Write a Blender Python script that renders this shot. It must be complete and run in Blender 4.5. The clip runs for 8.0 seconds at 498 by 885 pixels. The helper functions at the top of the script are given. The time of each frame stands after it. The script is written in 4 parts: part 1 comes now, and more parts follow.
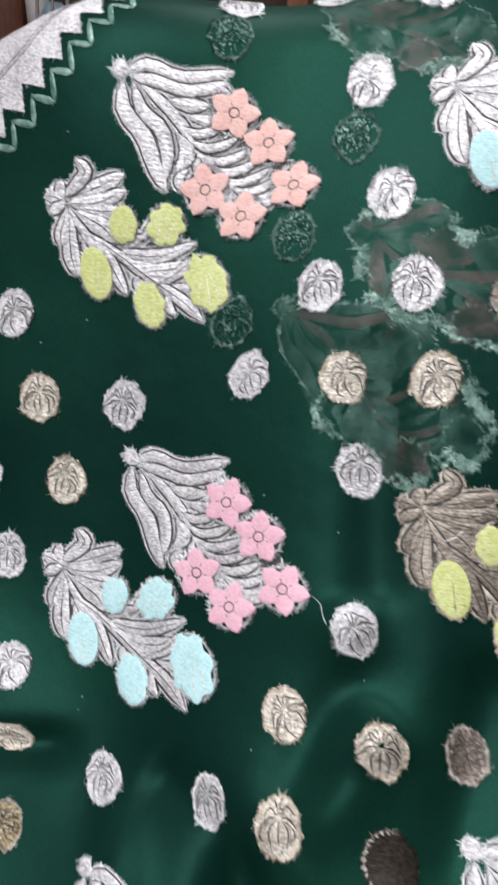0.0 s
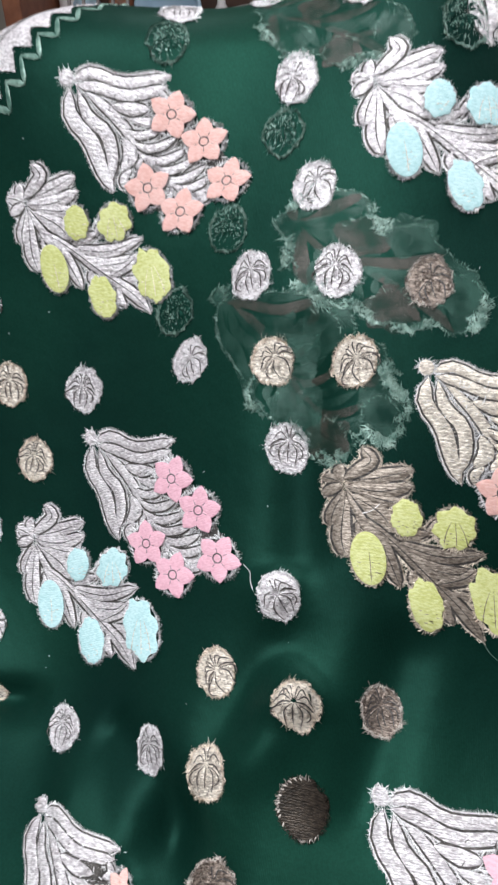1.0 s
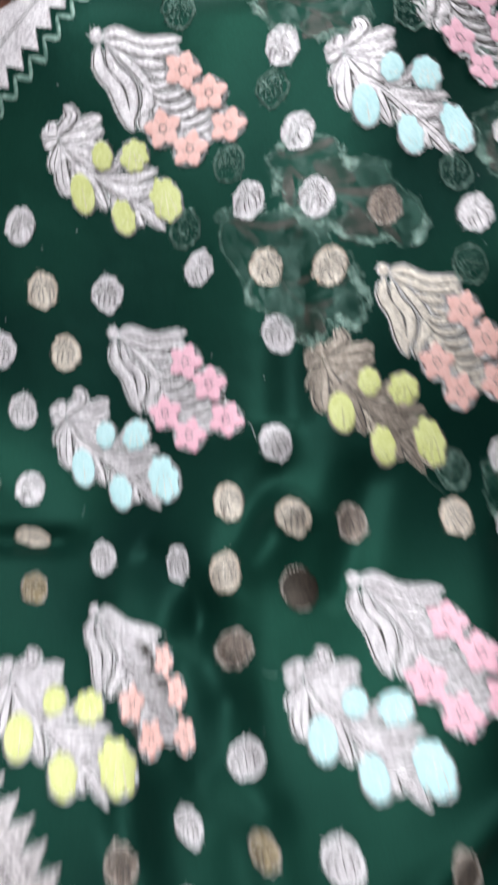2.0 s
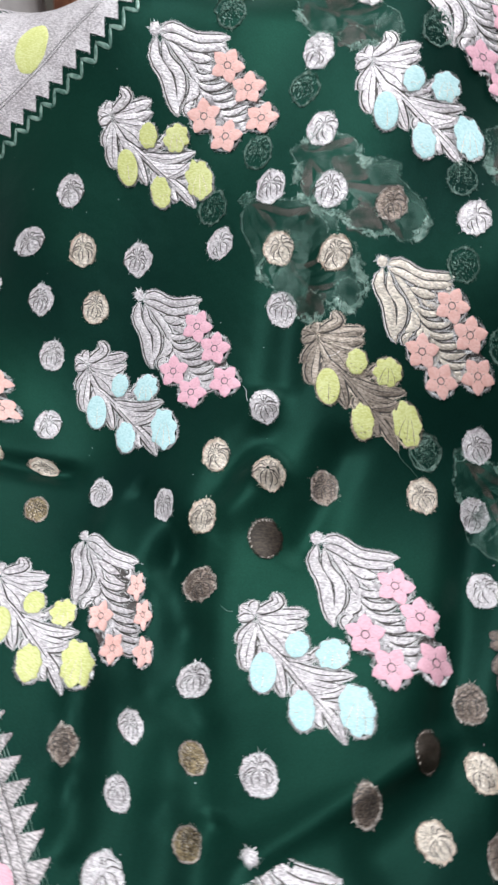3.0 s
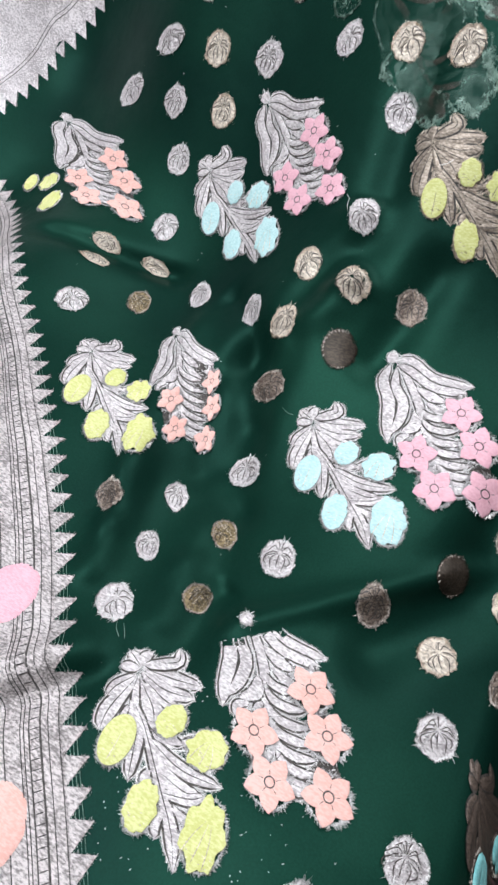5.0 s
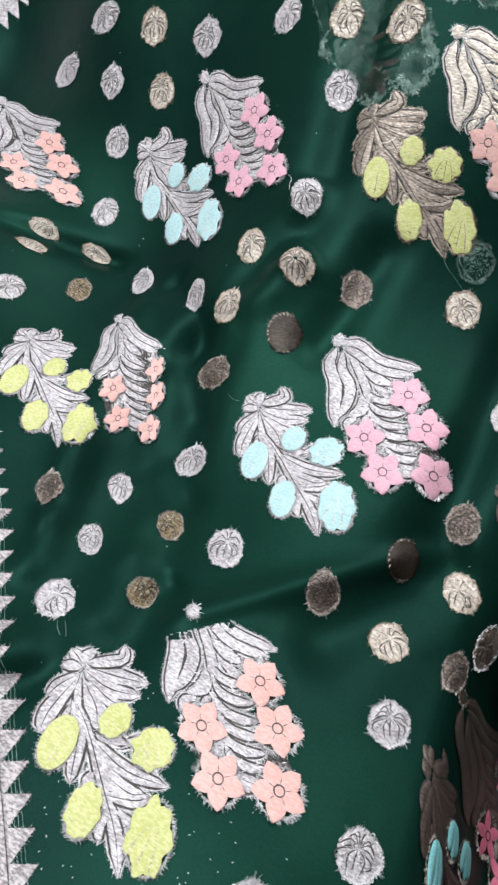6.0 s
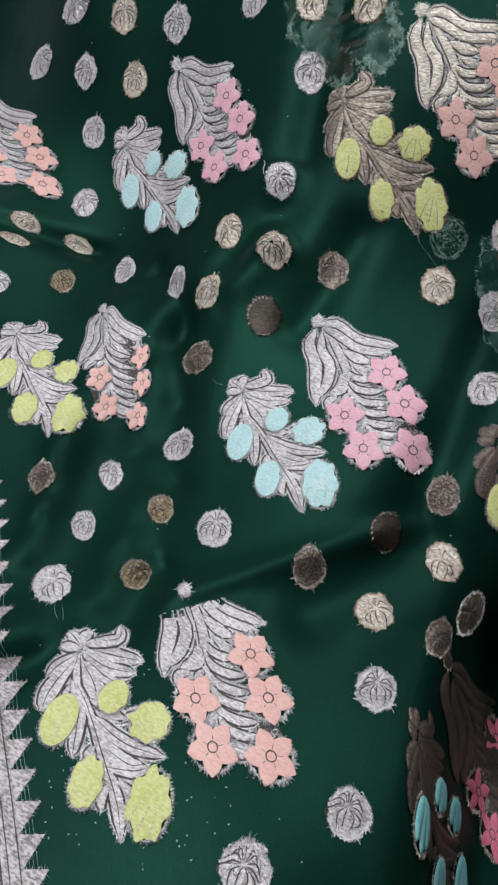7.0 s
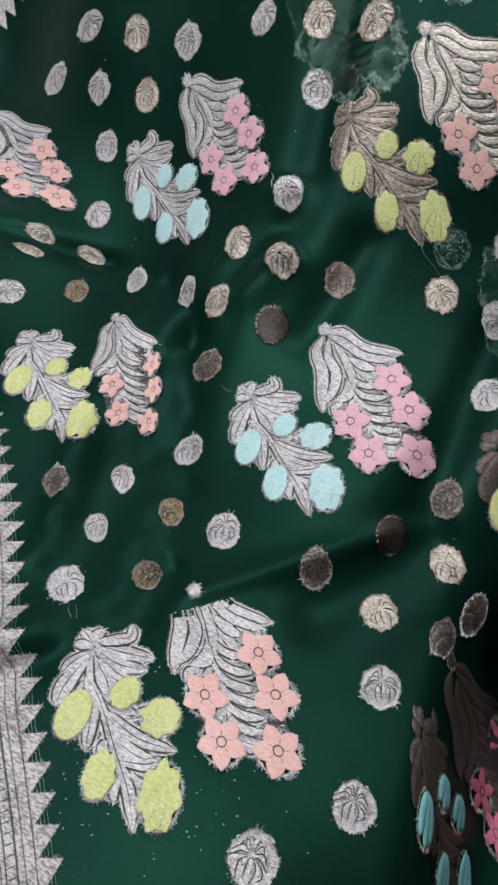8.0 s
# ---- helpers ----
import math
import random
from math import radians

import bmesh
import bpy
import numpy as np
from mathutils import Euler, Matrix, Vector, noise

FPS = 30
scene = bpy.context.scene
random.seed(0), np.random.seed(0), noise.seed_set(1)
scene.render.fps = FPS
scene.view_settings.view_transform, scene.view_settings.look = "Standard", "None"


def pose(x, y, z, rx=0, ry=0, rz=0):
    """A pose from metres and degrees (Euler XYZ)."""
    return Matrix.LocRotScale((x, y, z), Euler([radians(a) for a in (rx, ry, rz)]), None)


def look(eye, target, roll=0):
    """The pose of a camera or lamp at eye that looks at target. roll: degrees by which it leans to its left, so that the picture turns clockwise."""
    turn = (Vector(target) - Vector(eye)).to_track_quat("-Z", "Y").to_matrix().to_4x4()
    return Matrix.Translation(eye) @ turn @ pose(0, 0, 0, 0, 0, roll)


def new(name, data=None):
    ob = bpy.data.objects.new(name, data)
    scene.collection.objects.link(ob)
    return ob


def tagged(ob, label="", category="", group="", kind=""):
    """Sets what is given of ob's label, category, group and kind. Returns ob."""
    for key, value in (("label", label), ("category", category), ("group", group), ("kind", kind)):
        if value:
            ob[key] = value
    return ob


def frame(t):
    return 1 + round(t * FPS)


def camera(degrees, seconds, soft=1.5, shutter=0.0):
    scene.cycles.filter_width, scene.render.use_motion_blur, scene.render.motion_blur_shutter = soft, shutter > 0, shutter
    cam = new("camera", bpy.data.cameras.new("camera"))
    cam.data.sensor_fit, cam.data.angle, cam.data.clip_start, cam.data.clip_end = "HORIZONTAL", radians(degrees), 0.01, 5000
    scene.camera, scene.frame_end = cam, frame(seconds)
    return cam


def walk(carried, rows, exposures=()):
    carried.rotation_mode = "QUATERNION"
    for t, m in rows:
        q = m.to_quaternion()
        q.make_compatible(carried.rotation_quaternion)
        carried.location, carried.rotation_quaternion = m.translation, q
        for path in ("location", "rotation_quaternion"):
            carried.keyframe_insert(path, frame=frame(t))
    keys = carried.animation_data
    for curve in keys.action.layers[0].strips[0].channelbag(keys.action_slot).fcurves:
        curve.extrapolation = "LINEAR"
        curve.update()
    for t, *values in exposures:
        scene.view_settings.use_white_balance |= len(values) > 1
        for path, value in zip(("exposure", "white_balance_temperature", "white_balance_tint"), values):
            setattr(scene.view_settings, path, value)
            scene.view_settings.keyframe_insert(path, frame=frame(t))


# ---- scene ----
# Close view of a dark green silk brocade saree, spread over a counter and up over a sloping stand.
cam = camera(37.79, 8.0, soft=2.3, shutter=0.55)
# seconds, eye, target, roll
PATH = [
    (0, (0.1154, 0.0739, 1.3345), (0.0719, 0.4805, 1.0467), 3.08),
    (0.5, (0.1420, 0.0700, 1.3385), (0.1043, 0.4657, 1.0352), 3.27),
    (1, (0.1785, 0.0629, 1.3510), (0.0964, 0.4546, 1.0512), -0.99),
    (1.5, (0.1644, 0.0209, 1.3769), (0.0917, 0.4143, 1.0771), -0.67),
    (2, (0.1435, -0.0658, 1.3778), (0.1249, 0.3202, 1.0605), 3.77),
    (2.2, (0.1461, -0.1167, 1.3749), (0.1387, 0.2645, 1.0515), 5.45),
    (3.3, (0.2407, -0.1141, 1.3852), (0.1566, 0.2672, 1.0730), 7.72),
    (3.5, (0.2699, -0.0986, 1.3795), (0.1768, 0.2703, 1.0550), 7.27),
    (4, (0.3003, -0.0902, 1.3472), (0.1560, 0.2228, 0.9850), 3.97),
    (4.2, (0.3106, -0.1021, 1.3491), (0.1426, 0.1981, 0.9863), 2.60),
    (5.3, (0.2931, -0.1249, 1.3365), (0.1335, 0.1662, 0.9626), 1.77),
    (5.5, (0.2944, -0.1213, 1.3326), (0.1470, 0.1778, 0.9600), 2.36),
    (6, (0.3025, -0.1156, 1.3299), (0.1636, 0.1872, 0.9571), 4.03),
    (6.5, (0.3124, -0.1116, 1.3347), (0.1739, 0.1846, 0.9564), 1.32),
    (7, (0.3142, -0.1170, 1.3411), (0.1799, 0.1756, 0.9585), 1.51),
    (7.5, (0.3201, -0.1208, 1.3427), (0.1862, 0.1760, 0.9632), 1.44),
    (8, (0.3182, -0.1257, 1.3488), (0.1768, 0.1685, 0.9700), 0.84),
]
EXPOSURES = [(0.0, -0.09), (1.0, -0.04), (2.0, -0.02), (3.5, -0.07), (4.0, -0.02), (5.5, -0.14), (6.4, -0.16), (6.9, -0.64), (8.0, -0.64)]
walk(cam, [(t, look(eye, target, roll)) for t, eye, target, roll in PATH], EXPOSURES)

# ---- light: shop ceiling lamp and an added fill, white walls give the rest back ----
world = bpy.data.worlds.new("world")
scene.world = world
world.use_nodes = True
world.node_tree.nodes["Background"].inputs[0].default_value = (0.8, 0.88, 1.0, 1)
world.node_tree.nodes["Background"].inputs[1].default_value = 0.3


def ceiling_lamp(name, eye, target, sx, sy, watts, colour):
    data = bpy.data.lights.new(name, "AREA")
    data.shape, data.size, data.size_y, data.energy, data.color = "RECTANGLE", sx, sy, watts, colour
    ob = new(name, data)
    ob.matrix_world = look(eye, target)
    return ob


ceiling_lamp("ceiling_lamp_a", (-0.34, -0.32, 2.5), (-0.15, 0.1, 1.1), 0.5, 1.4, 36, (0.93, 0.97, 1.0))
# added fill that lifts the cloth's lower right; no known lamp hangs there
ceiling_lamp("fill_lamp", (0.5, 1.15, 2.5), (0.25, 0.0, 1.1), 1.2, 0.3, 19, (0.95, 0.97, 1.0))


# ---- materials ----
def material(name):
    m = bpy.data.materials.new(name)
    m.use_nodes = True
    return m, m.node_tree.nodes, m.node_tree.links, m.node_tree.nodes["Principled BSDF"]


def node(nodes, kind, **values):
    n = nodes.new(kind)
    for key, value in values.items():
        n.inputs[key.replace("_", " ")].default_value = value
    return n


def ramp(nodes, stops):
    n = nodes.new("ShaderNodeValToRGB")
    while len(n.color_ramp.elements) < len(stops):
        n.color_ramp.elements.new(0.5)
    for e, (at, colour) in zip(n.color_ramp.elements, stops):
        e.position, e.color = at, (*colour, 1)
    return n


def silk(name, dark, light):
    """Plain woven silk: slow shot-colour changes, fine thread lines, a soft satin gloss."""
    m, nodes, links, bsdf = material(name)
    at = nodes.new("ShaderNodeTexCoord")
    slow = node(nodes, "ShaderNodeTexNoise", Scale=7.0, Detail=3.0)
    fine = node(nodes, "ShaderNodeTexNoise", Scale=900.0, Detail=2.0)
    links.new(at.outputs["Object"], slow.inputs["Vector"])
    links.new(at.outputs["Object"], fine.inputs["Vector"])
    tint = ramp(nodes, [(0.3, dark), (0.7, light)])
    links.new(slow.outputs["Fac"], tint.inputs["Fac"])
    mix = nodes.new("ShaderNodeMixRGB")
    mix.blend_type = "MULTIPLY"
    mix.inputs[0].default_value = 0.5
    links.new(tint.outputs["Color"], mix.inputs[1])
    grain = ramp(nodes, [(0.3, (0.55, 0.55, 0.55)), (0.7, (1, 1, 1))])
    links.new(fine.outputs["Fac"], grain.inputs["Fac"])
    links.new(grain.outputs["Color"], mix.inputs[2])
    links.new(mix.outputs["Color"], bsdf.inputs["Base Color"])
    weft = nodes.new("ShaderNodeTexWave")
    weft.bands_direction = "X"
    weft.inputs["Scale"].default_value = 420.0
    weft.inputs["Distortion"].default_value = 3.0
    weft.inputs["Detail"].default_value = 2.0
    links.new(at.outputs["Object"], weft.inputs["Vector"])
    bump = node(nodes, "ShaderNodeBump", Strength=0.12, Distance=0.0003)
    links.new(weft.outputs["Fac"], bump.inputs["Height"])
    crush = node(nodes, "ShaderNodeTexNoise", Scale=26.0, Detail=4.0)
    links.new(at.outputs["Object"], crush.inputs["Vector"])
    soft = node(nodes, "ShaderNodeBump", Strength=0.35, Distance=0.004)
    links.new(crush.outputs["Fac"], soft.inputs["Height"])
    links.new(bump.outputs["Normal"], soft.inputs["Normal"])
    links.new(soft.outputs["Normal"], bsdf.inputs["Normal"])
    bsdf.inputs["Roughness"].default_value = 0.47
    bsdf.inputs["Metallic"].default_value = 0.42
    bsdf.inputs["Specular IOR Level"].default_value = 0.06
    return m


def thread(name, low, high, metal, rough, rib=0.5, scale=330.0, spread=0.12):
    """Brocade thread: packed weft lines with a grain of brighter and duller strands."""
    m, nodes, links, bsdf = material(name)
    at = nodes.new("ShaderNodeTexCoord")
    weft = nodes.new("ShaderNodeTexWave")
    weft.bands_direction = "Y"
    weft.inputs["Scale"].default_value = scale
    weft.inputs["Distortion"].default_value = 6.0
    weft.inputs["Detail"].default_value = 2.0
    weft.inputs["Detail Scale"].default_value = 2.5
    links.new(at.outputs["Object"], weft.inputs["Vector"])
    stretch = nodes.new("ShaderNodeMapping")
    stretch.inputs["Rotation"].default_value = (0, 0, 0.5)
    stretch.inputs["Scale"].default_value = (420, 950, 950)
    links.new(at.outputs["Object"], stretch.inputs["Vector"])
    strand = node(nodes, "ShaderNodeTexNoise", Scale=1.0, Detail=3.0)
    links.new(stretch.outputs["Vector"], strand.inputs["Vector"])
    slow = node(nodes, "ShaderNodeTexNoise", Scale=60.0, Detail=2.0)
    links.new(at.outputs["Object"], slow.inputs["Vector"])
    add = nodes.new("ShaderNodeMath")
    add.operation = "MULTIPLY_ADD"
    links.new(slow.outputs["Fac"], add.inputs[0])
    add.inputs[1].default_value = 0.35
    links.new(strand.outputs["Fac"], add.inputs[2])
    tint = ramp(nodes, [(0.665 - spread, low), (0.665 + spread, high)])
    links.new(add.outputs["Value"], tint.inputs["Fac"])
    links.new(tint.outputs["Color"], bsdf.inputs["Base Color"])
    both = nodes.new("ShaderNodeMath")
    both.operation = "ADD"
    links.new(weft.outputs["Fac"], both.inputs[0])
    links.new(strand.outputs["Fac"], both.inputs[1])
    bump = node(nodes, "ShaderNodeBump", Strength=rib, Distance=0.0004)
    links.new(both.outputs["Value"], bump.inputs["Height"])
    links.new(bump.outputs["Normal"], bsdf.inputs["Normal"])
    bsdf.inputs["Metallic"].default_value = metal
    bsdf.inputs["Roughness"].default_value = rough
    return m


def plain(name, low, high, rough=0.6, scale=20.0, metal=0.0):
    m, nodes, links, bsdf = material(name)
    at = nodes.new("ShaderNodeTexCoord")
    spots = node(nodes, "ShaderNodeTexNoise", Scale=scale, Detail=5.0)
    links.new(at.outputs["Object"], spots.inputs["Vector"])
    tint = ramp(nodes, [(0.3, low), (0.7, high)])
    links.new(spots.outputs["Fac"], tint.inputs["Fac"])
    links.new(tint.outputs["Color"], bsdf.inputs["Base Color"])
    bump = node(nodes, "ShaderNodeBump", Strength=0.2, Distance=0.002)
    links.new(spots.outputs["Fac"], bump.inputs["Height"])
    links.new(bump.outputs["Normal"], bsdf.inputs["Normal"])
    bsdf.inputs["Roughness"].default_value = rough
    bsdf.inputs["Metallic"].default_value = metal
    return m


def frayed(name, low, high, rough, scale, metal):
    """Loose thread ends: no relief of their own."""
    m, nodes, links, bsdf = material(name)
    at = nodes.new("ShaderNodeTexCoord")
    spots = node(nodes, "ShaderNodeTexNoise", Scale=scale, Detail=3.0)
    links.new(at.outputs["Object"], spots.inputs["Vector"])
    tint = ramp(nodes, [(0.3, low), (0.7, high)])
    links.new(spots.outputs["Fac"], tint.inputs["Fac"])
    links.new(tint.outputs["Color"], bsdf.inputs["Base Color"])
    bsdf.inputs["Roughness"].default_value = rough
    bsdf.inputs["Metallic"].default_value = metal
    return m


GREEN = silk("green_silk", (0.0038, 0.0262, 0.0202), (0.0078, 0.0500, 0.0335))
SILVER = thread("silver_thread", (0.53, 0.48, 0.51), (1.0, 0.95, 0.98), 0.5, 0.42, 0.7)
BORDER = thread("border_silver", (0.26, 0.235, 0.24), (0.72, 0.665, 0.68), 0.45, 0.40, 0.5, 420.0)
FRAY = frayed("silver_thread_ends", (0.82, 0.80, 0.82), (1.0, 0.98, 1.0), 0.35, 300, 0.1)
# ends of silver thread, a warm reflection mixed into their colour
WARM_LIT_FRAY = frayed("warm_lit_thread_ends", (0.62, 0.52, 0.43), (1.0, 0.88, 0.76), 0.4, 300, 0.2)
# ends of silver thread, the dim reflection mixed into their colour
BROWN_SHADE_FRAY = frayed("brown_shade_thread_ends", (0.2, 0.15, 0.13), (0.85, 0.78, 0.72), 0.45, 300, 0.0)
VEILED_FRAY = frayed("veiled_thread_ends", (0.05, 0.14, 0.11), (0.32, 0.46, 0.40), 0.35, 200, 0.2)
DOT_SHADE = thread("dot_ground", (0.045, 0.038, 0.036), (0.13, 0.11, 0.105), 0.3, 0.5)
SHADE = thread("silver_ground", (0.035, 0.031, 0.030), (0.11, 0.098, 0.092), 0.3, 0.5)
# silver thread with its golden reflection painted into the base colour
GOLD_LIT_SILVER = thread("gold_lit_silver_thread", (0.10, 0.075, 0.04), (0.42, 0.325, 0.19), 0.65, 0.38)
# silver thread that mirrors the dark room, painted as a brown base colour
BROWN_SHADE_SILVER = thread("brown_shade_silver_thread", (0.11, 0.083, 0.07), (0.40, 0.32, 0.275), 0.6, 0.40)
# silver thread in a dim reflection, painted as its base colour
DIM_LIT_SILVER = thread("dim_lit_silver_thread", (0.22, 0.18, 0.15), (0.50, 0.425, 0.365), 0.55, 0.44, 0.4)
# silver sprays on the shaded right-hand fall: their shade is this brown
SHADED_SILVER = thread("shaded_silver_thread", (0.085, 0.064, 0.055), (0.17, 0.13, 0.11), 0.35, 0.45, 0.3)
# silver thread turned fully from the lamps, its shade painted into the colour
DEEP_SHADE_SILVER = thread("deep_shade_silver_thread", (0.022, 0.019, 0.016), (0.080, 0.062, 0.049), 0.6, 0.42, 0.3, spread=0.2)
# silver thread in a warm reflection, painted as its base colour
WARM_LIT_SILVER = thread("warm_lit_silver_thread", (0.52, 0.45, 0.39), (1.0, 0.91, 0.81), 0.4, 0.44, 0.6)
PINK = thread("pink_thread", (0.80, 0.42, 0.52), (0.90, 0.53, 0.63), 0.0, 0.6, 0.25)
PEACH = thread("peach_thread", (0.84, 0.46, 0.41), (0.92, 0.58, 0.54), 0.0, 0.6, 0.25)
YELLOW = thread("yellow_thread", (0.60, 0.62, 0.21), (0.74, 0.76, 0.36), 0.0, 0.6, 0.25)
BLUE = thread("pale_blue_thread", (0.44, 0.70, 0.73), (0.60, 0.83, 0.86), 0.0, 0.6, 0.25)
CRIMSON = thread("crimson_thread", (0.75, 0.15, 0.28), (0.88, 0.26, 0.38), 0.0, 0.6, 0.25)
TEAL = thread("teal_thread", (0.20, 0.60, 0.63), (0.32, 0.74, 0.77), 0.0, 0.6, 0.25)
VEILED = thread("veiled_green_thread", (0.010, 0.062, 0.045), (0.026, 0.115, 0.083), 0.2, 0.45, 0.15, spread=0.3)
VEILED_BROWN = thread("veiled_brown_thread", (0.042, 0.046, 0.037), (0.088, 0.078, 0.064), 0.15, 0.5, 0.15, spread=0.3)


def thin_cloth(m, least, most):
    """Thin cloth that shows more or less of what lies under it."""
    nodes, links = m.node_tree.nodes, m.node_tree.links
    at = nodes.new("ShaderNodeTexCoord")
    patch = node(nodes, "ShaderNodeTexNoise", Scale=70.0, Detail=4.0)
    links.new(at.outputs["Object"], patch.inputs["Vector"])
    share = nodes.new("ShaderNodeMapRange")
    share.inputs["From Min"].default_value, share.inputs["From Max"].default_value = 0.35, 0.65
    share.inputs["To Min"].default_value, share.inputs["To Max"].default_value = least, most
    links.new(patch.outputs["Fac"], share.inputs["Value"])
    links.new(share.outputs["Result"], nodes["Principled BSDF"].inputs["Alpha"])


thin_cloth(VEILED, 0.05, 0.75)
thin_cloth(VEILED_BROWN, 0.15, 0.8)
LINE = thread("dark_outline_thread", (0.05, 0.045, 0.045), (0.12, 0.11, 0.11), 0.2, 0.5)
PAINT = plain("cream_wall_paint", (0.40, 0.37, 0.33), (0.48, 0.45, 0.41), 0.8, 6)
CEILING = plain("white_ceiling_paint", (0.76, 0.76, 0.74), (0.82, 0.82, 0.80), 0.85, 5)
TILE = plain("brown_floor_tile", (0.16, 0.10, 0.07), (0.24, 0.15, 0.10), 0.35, 9)
WOOD = plain("red_brown_wood", (0.20, 0.075, 0.045), (0.34, 0.14, 0.08), 0.45, 30)
# dark brown for two unseen walls, so the metal threads mirror less light
UNSEEN_WALL = plain("unseen_dark_wall", (0.13, 0.085, 0.06), (0.20, 0.135, 0.10), 0.6, 6)
DARKWOOD = plain("dark_stained_wood", (0.05, 0.025, 0.018), (0.09, 0.045, 0.03), 0.6, 25)
ENAMEL = plain("pale_blue_plastic", (0.33, 0.47, 0.60), (0.42, 0.56, 0.68), 0.4, 12)
GREY = plain("grey_cloth", (0.24, 0.21, 0.21), (0.36, 0.32, 0.31), 0.9, 60)
WHITE = plain("white_cloth", (0.62, 0.58, 0.58), (0.74, 0.70, 0.70), 0.9, 40)

# ---- the drape: one smooth surface over a tilted base plane ----
ORIGIN = Vector((0.13, 0.20, 1.03))
C30, S30 = math.cos(radians(30)), math.sin(radians(30))
U0, U1, V0, V1 = -0.48, 0.42, -0.50, 0.56
# slow swells of the cloth, one row for each wave number across
SWELL = np.array([
    [0.0595, 0.0256, 0.0981, 0.0031, 0.0025, 0.0110, 0.0014, 0.0040, 0.0027, 0.0024],
    [0.0029, 0.0083, 0.0012, -0.0168, 0.0000, 0.0035, -0.0072, 0.0056, -0.0043, 0.0005],
    [-0.0046, -0.0012, 0.0054, -0.0066, 0.0047, 0.0019, -0.0025, -0.0007, -0.0002, -0.0033],
    [0.0150, -0.0009, -0.0071, 0.0053, 0.0031, -0.0051, 0.0035, -0.0004, 0.0037, -0.0000],
    [0.0043, -0.0068, -0.0015, 0.0001, 0.0009, -0.0008, -0.0005, 0.0022, -0.0020, -0.0023],
    [0.0059, -0.0013, -0.0019, 0.0053, -0.0007, 0.0013, 0.0018, -0.0040, 0.0009, -0.0015],
    [0.0049, 0.0002, -0.0053, 0.0001, 0.0029, 0.0004, -0.0010, -0.0026, -0.0007, 0.0042],
    [0.0038, -0.0051, -0.0027, 0.0059, 0.0012, -0.0011, -0.0033, -0.0018, 0.0023, 0.0015],
    [0.0007, 0.0021, -0.0044, 0.0010, 0.0037, -0.0037, 0.0002, -0.0015, 0.0044, 0.0048],
])
# single folds: from, to, half width, height
FOLDS = [
    ((0.014, 0.085), (-0.024, -0.005), 0.014, -0.011),
    ((-0.024, -0.0), (0.006, -0.097), 0.014, -0.010),
    ((0.076, -0.155), (0.162, -0.082), 0.007, 0.007),
    ((0.139, -0.141), (0.186, -0.078), 0.018, -0.011),
    ((-0.23, 0.032), (-0.135, 0.044), 0.009, -0.011),
    ((0.174, 0.061), (0.171, -0.062), 0.016, -0.015),
    ((-0.048, -0.1), (-0.019, -0.165), 0.010, 0.006),
    ((0.013, 0.113), (0.025, 0.065), 0.018, 0.010),
    ((0.025, 0.065), (-0.012, 0.019), 0.018, 0.011),
    ((0.013, 0.209), (0.028, 0.08), 0.015, -0.008),
    ((-0.03, -0.249), (0.008, -0.208), 0.012, 0.008),
    ((-0.017, -0.261), (0.022, -0.218), 0.009, -0.006),
    ((0.051, -0.153), (0.052, -0.191), 0.012, -0.008),
    ((-0.08, 0.005), (-0.048, -0.11), 0.012, 0.007),
    ((-0.043, -0.028), (-0.012, -0.092), 0.010, -0.007),
    ((0.073, 0.092), (0.06, 0.022), 0.014, -0.008),
    ((-0.065, 0.038), (-0.028, 0.019), 0.012, -0.006),
]
# shallower creases beside them
CREASES = [
    ((0.003, 0.016), (0.004, -0.049), 0.011, -0.0040),
    ((0.004, -0.049), (0.028, -0.106), 0.011, -0.0040),
    ((0.028, -0.106), (0.046, -0.155), 0.011, -0.0040),
    ((0.003, -0.096), (0.020, -0.147), 0.010, 0.0035),
    ((0.020, -0.147), (0.031, -0.180), 0.010, 0.0035),
    ((-0.041, -0.098), (-0.030, -0.146), 0.010, 0.0040),
    ((-0.030, -0.146), (-0.020, -0.177), 0.010, 0.0040),
]
RIDGE, RIDGE_LEAN = 0.370, 0.200


def smooth(x):
    x = np.clip(x, 0, 1)
    return x * x * (3 - 2 * x)


def height(u, v):
    a, b = (u - U0) / (U1 - U0), (v - V0) / (V1 - V0)
    w = np.zeros_like(u)
    for i, row in enumerate(SWELL):
        across = np.cos(i * math.pi * a)
        for j, c in enumerate(row):
            w += c * across * np.cos(j * math.pi * b)
    x = v - (RIDGE + RIDGE_LEAN * u)                     # the cloth turns over the stand's top edge
    w -= np.where(x < 0, 0, np.where(x < 0.06, 10 * x * x, 0.036 + 1.2 * (x - 0.06)))
    tx, ty = 0.1135, -0.9935                               # and falls over the counter's side edge
    d = (v + 0.09) * tx - (u - 0.198) * ty
    w -= 0.125 * smooth(d / 0.065) * smooth((-0.05 - v) / 0.10)
    for (ax, ay), (bx, by), wide, high in FOLDS + CREASES:
        long = math.hypot(bx - ax, by - ay)
        tx, ty = (bx - ax) / long, (by - ay) / long
        s, d = (u - ax) * tx + (v - ay) * ty, (v - ay) * tx - (u - ax) * ty
        w += high * np.exp(-(d / wide) ** 2) * smooth(np.minimum(s, long - s) / (0.3 * long) + 1)
    return w


def place(u, v, w):
    return np.stack([ORIGIN.x + u, ORIGIN.y + v * C30 - w * S30, ORIGIN.z + v * S30 + w * C30], -1)


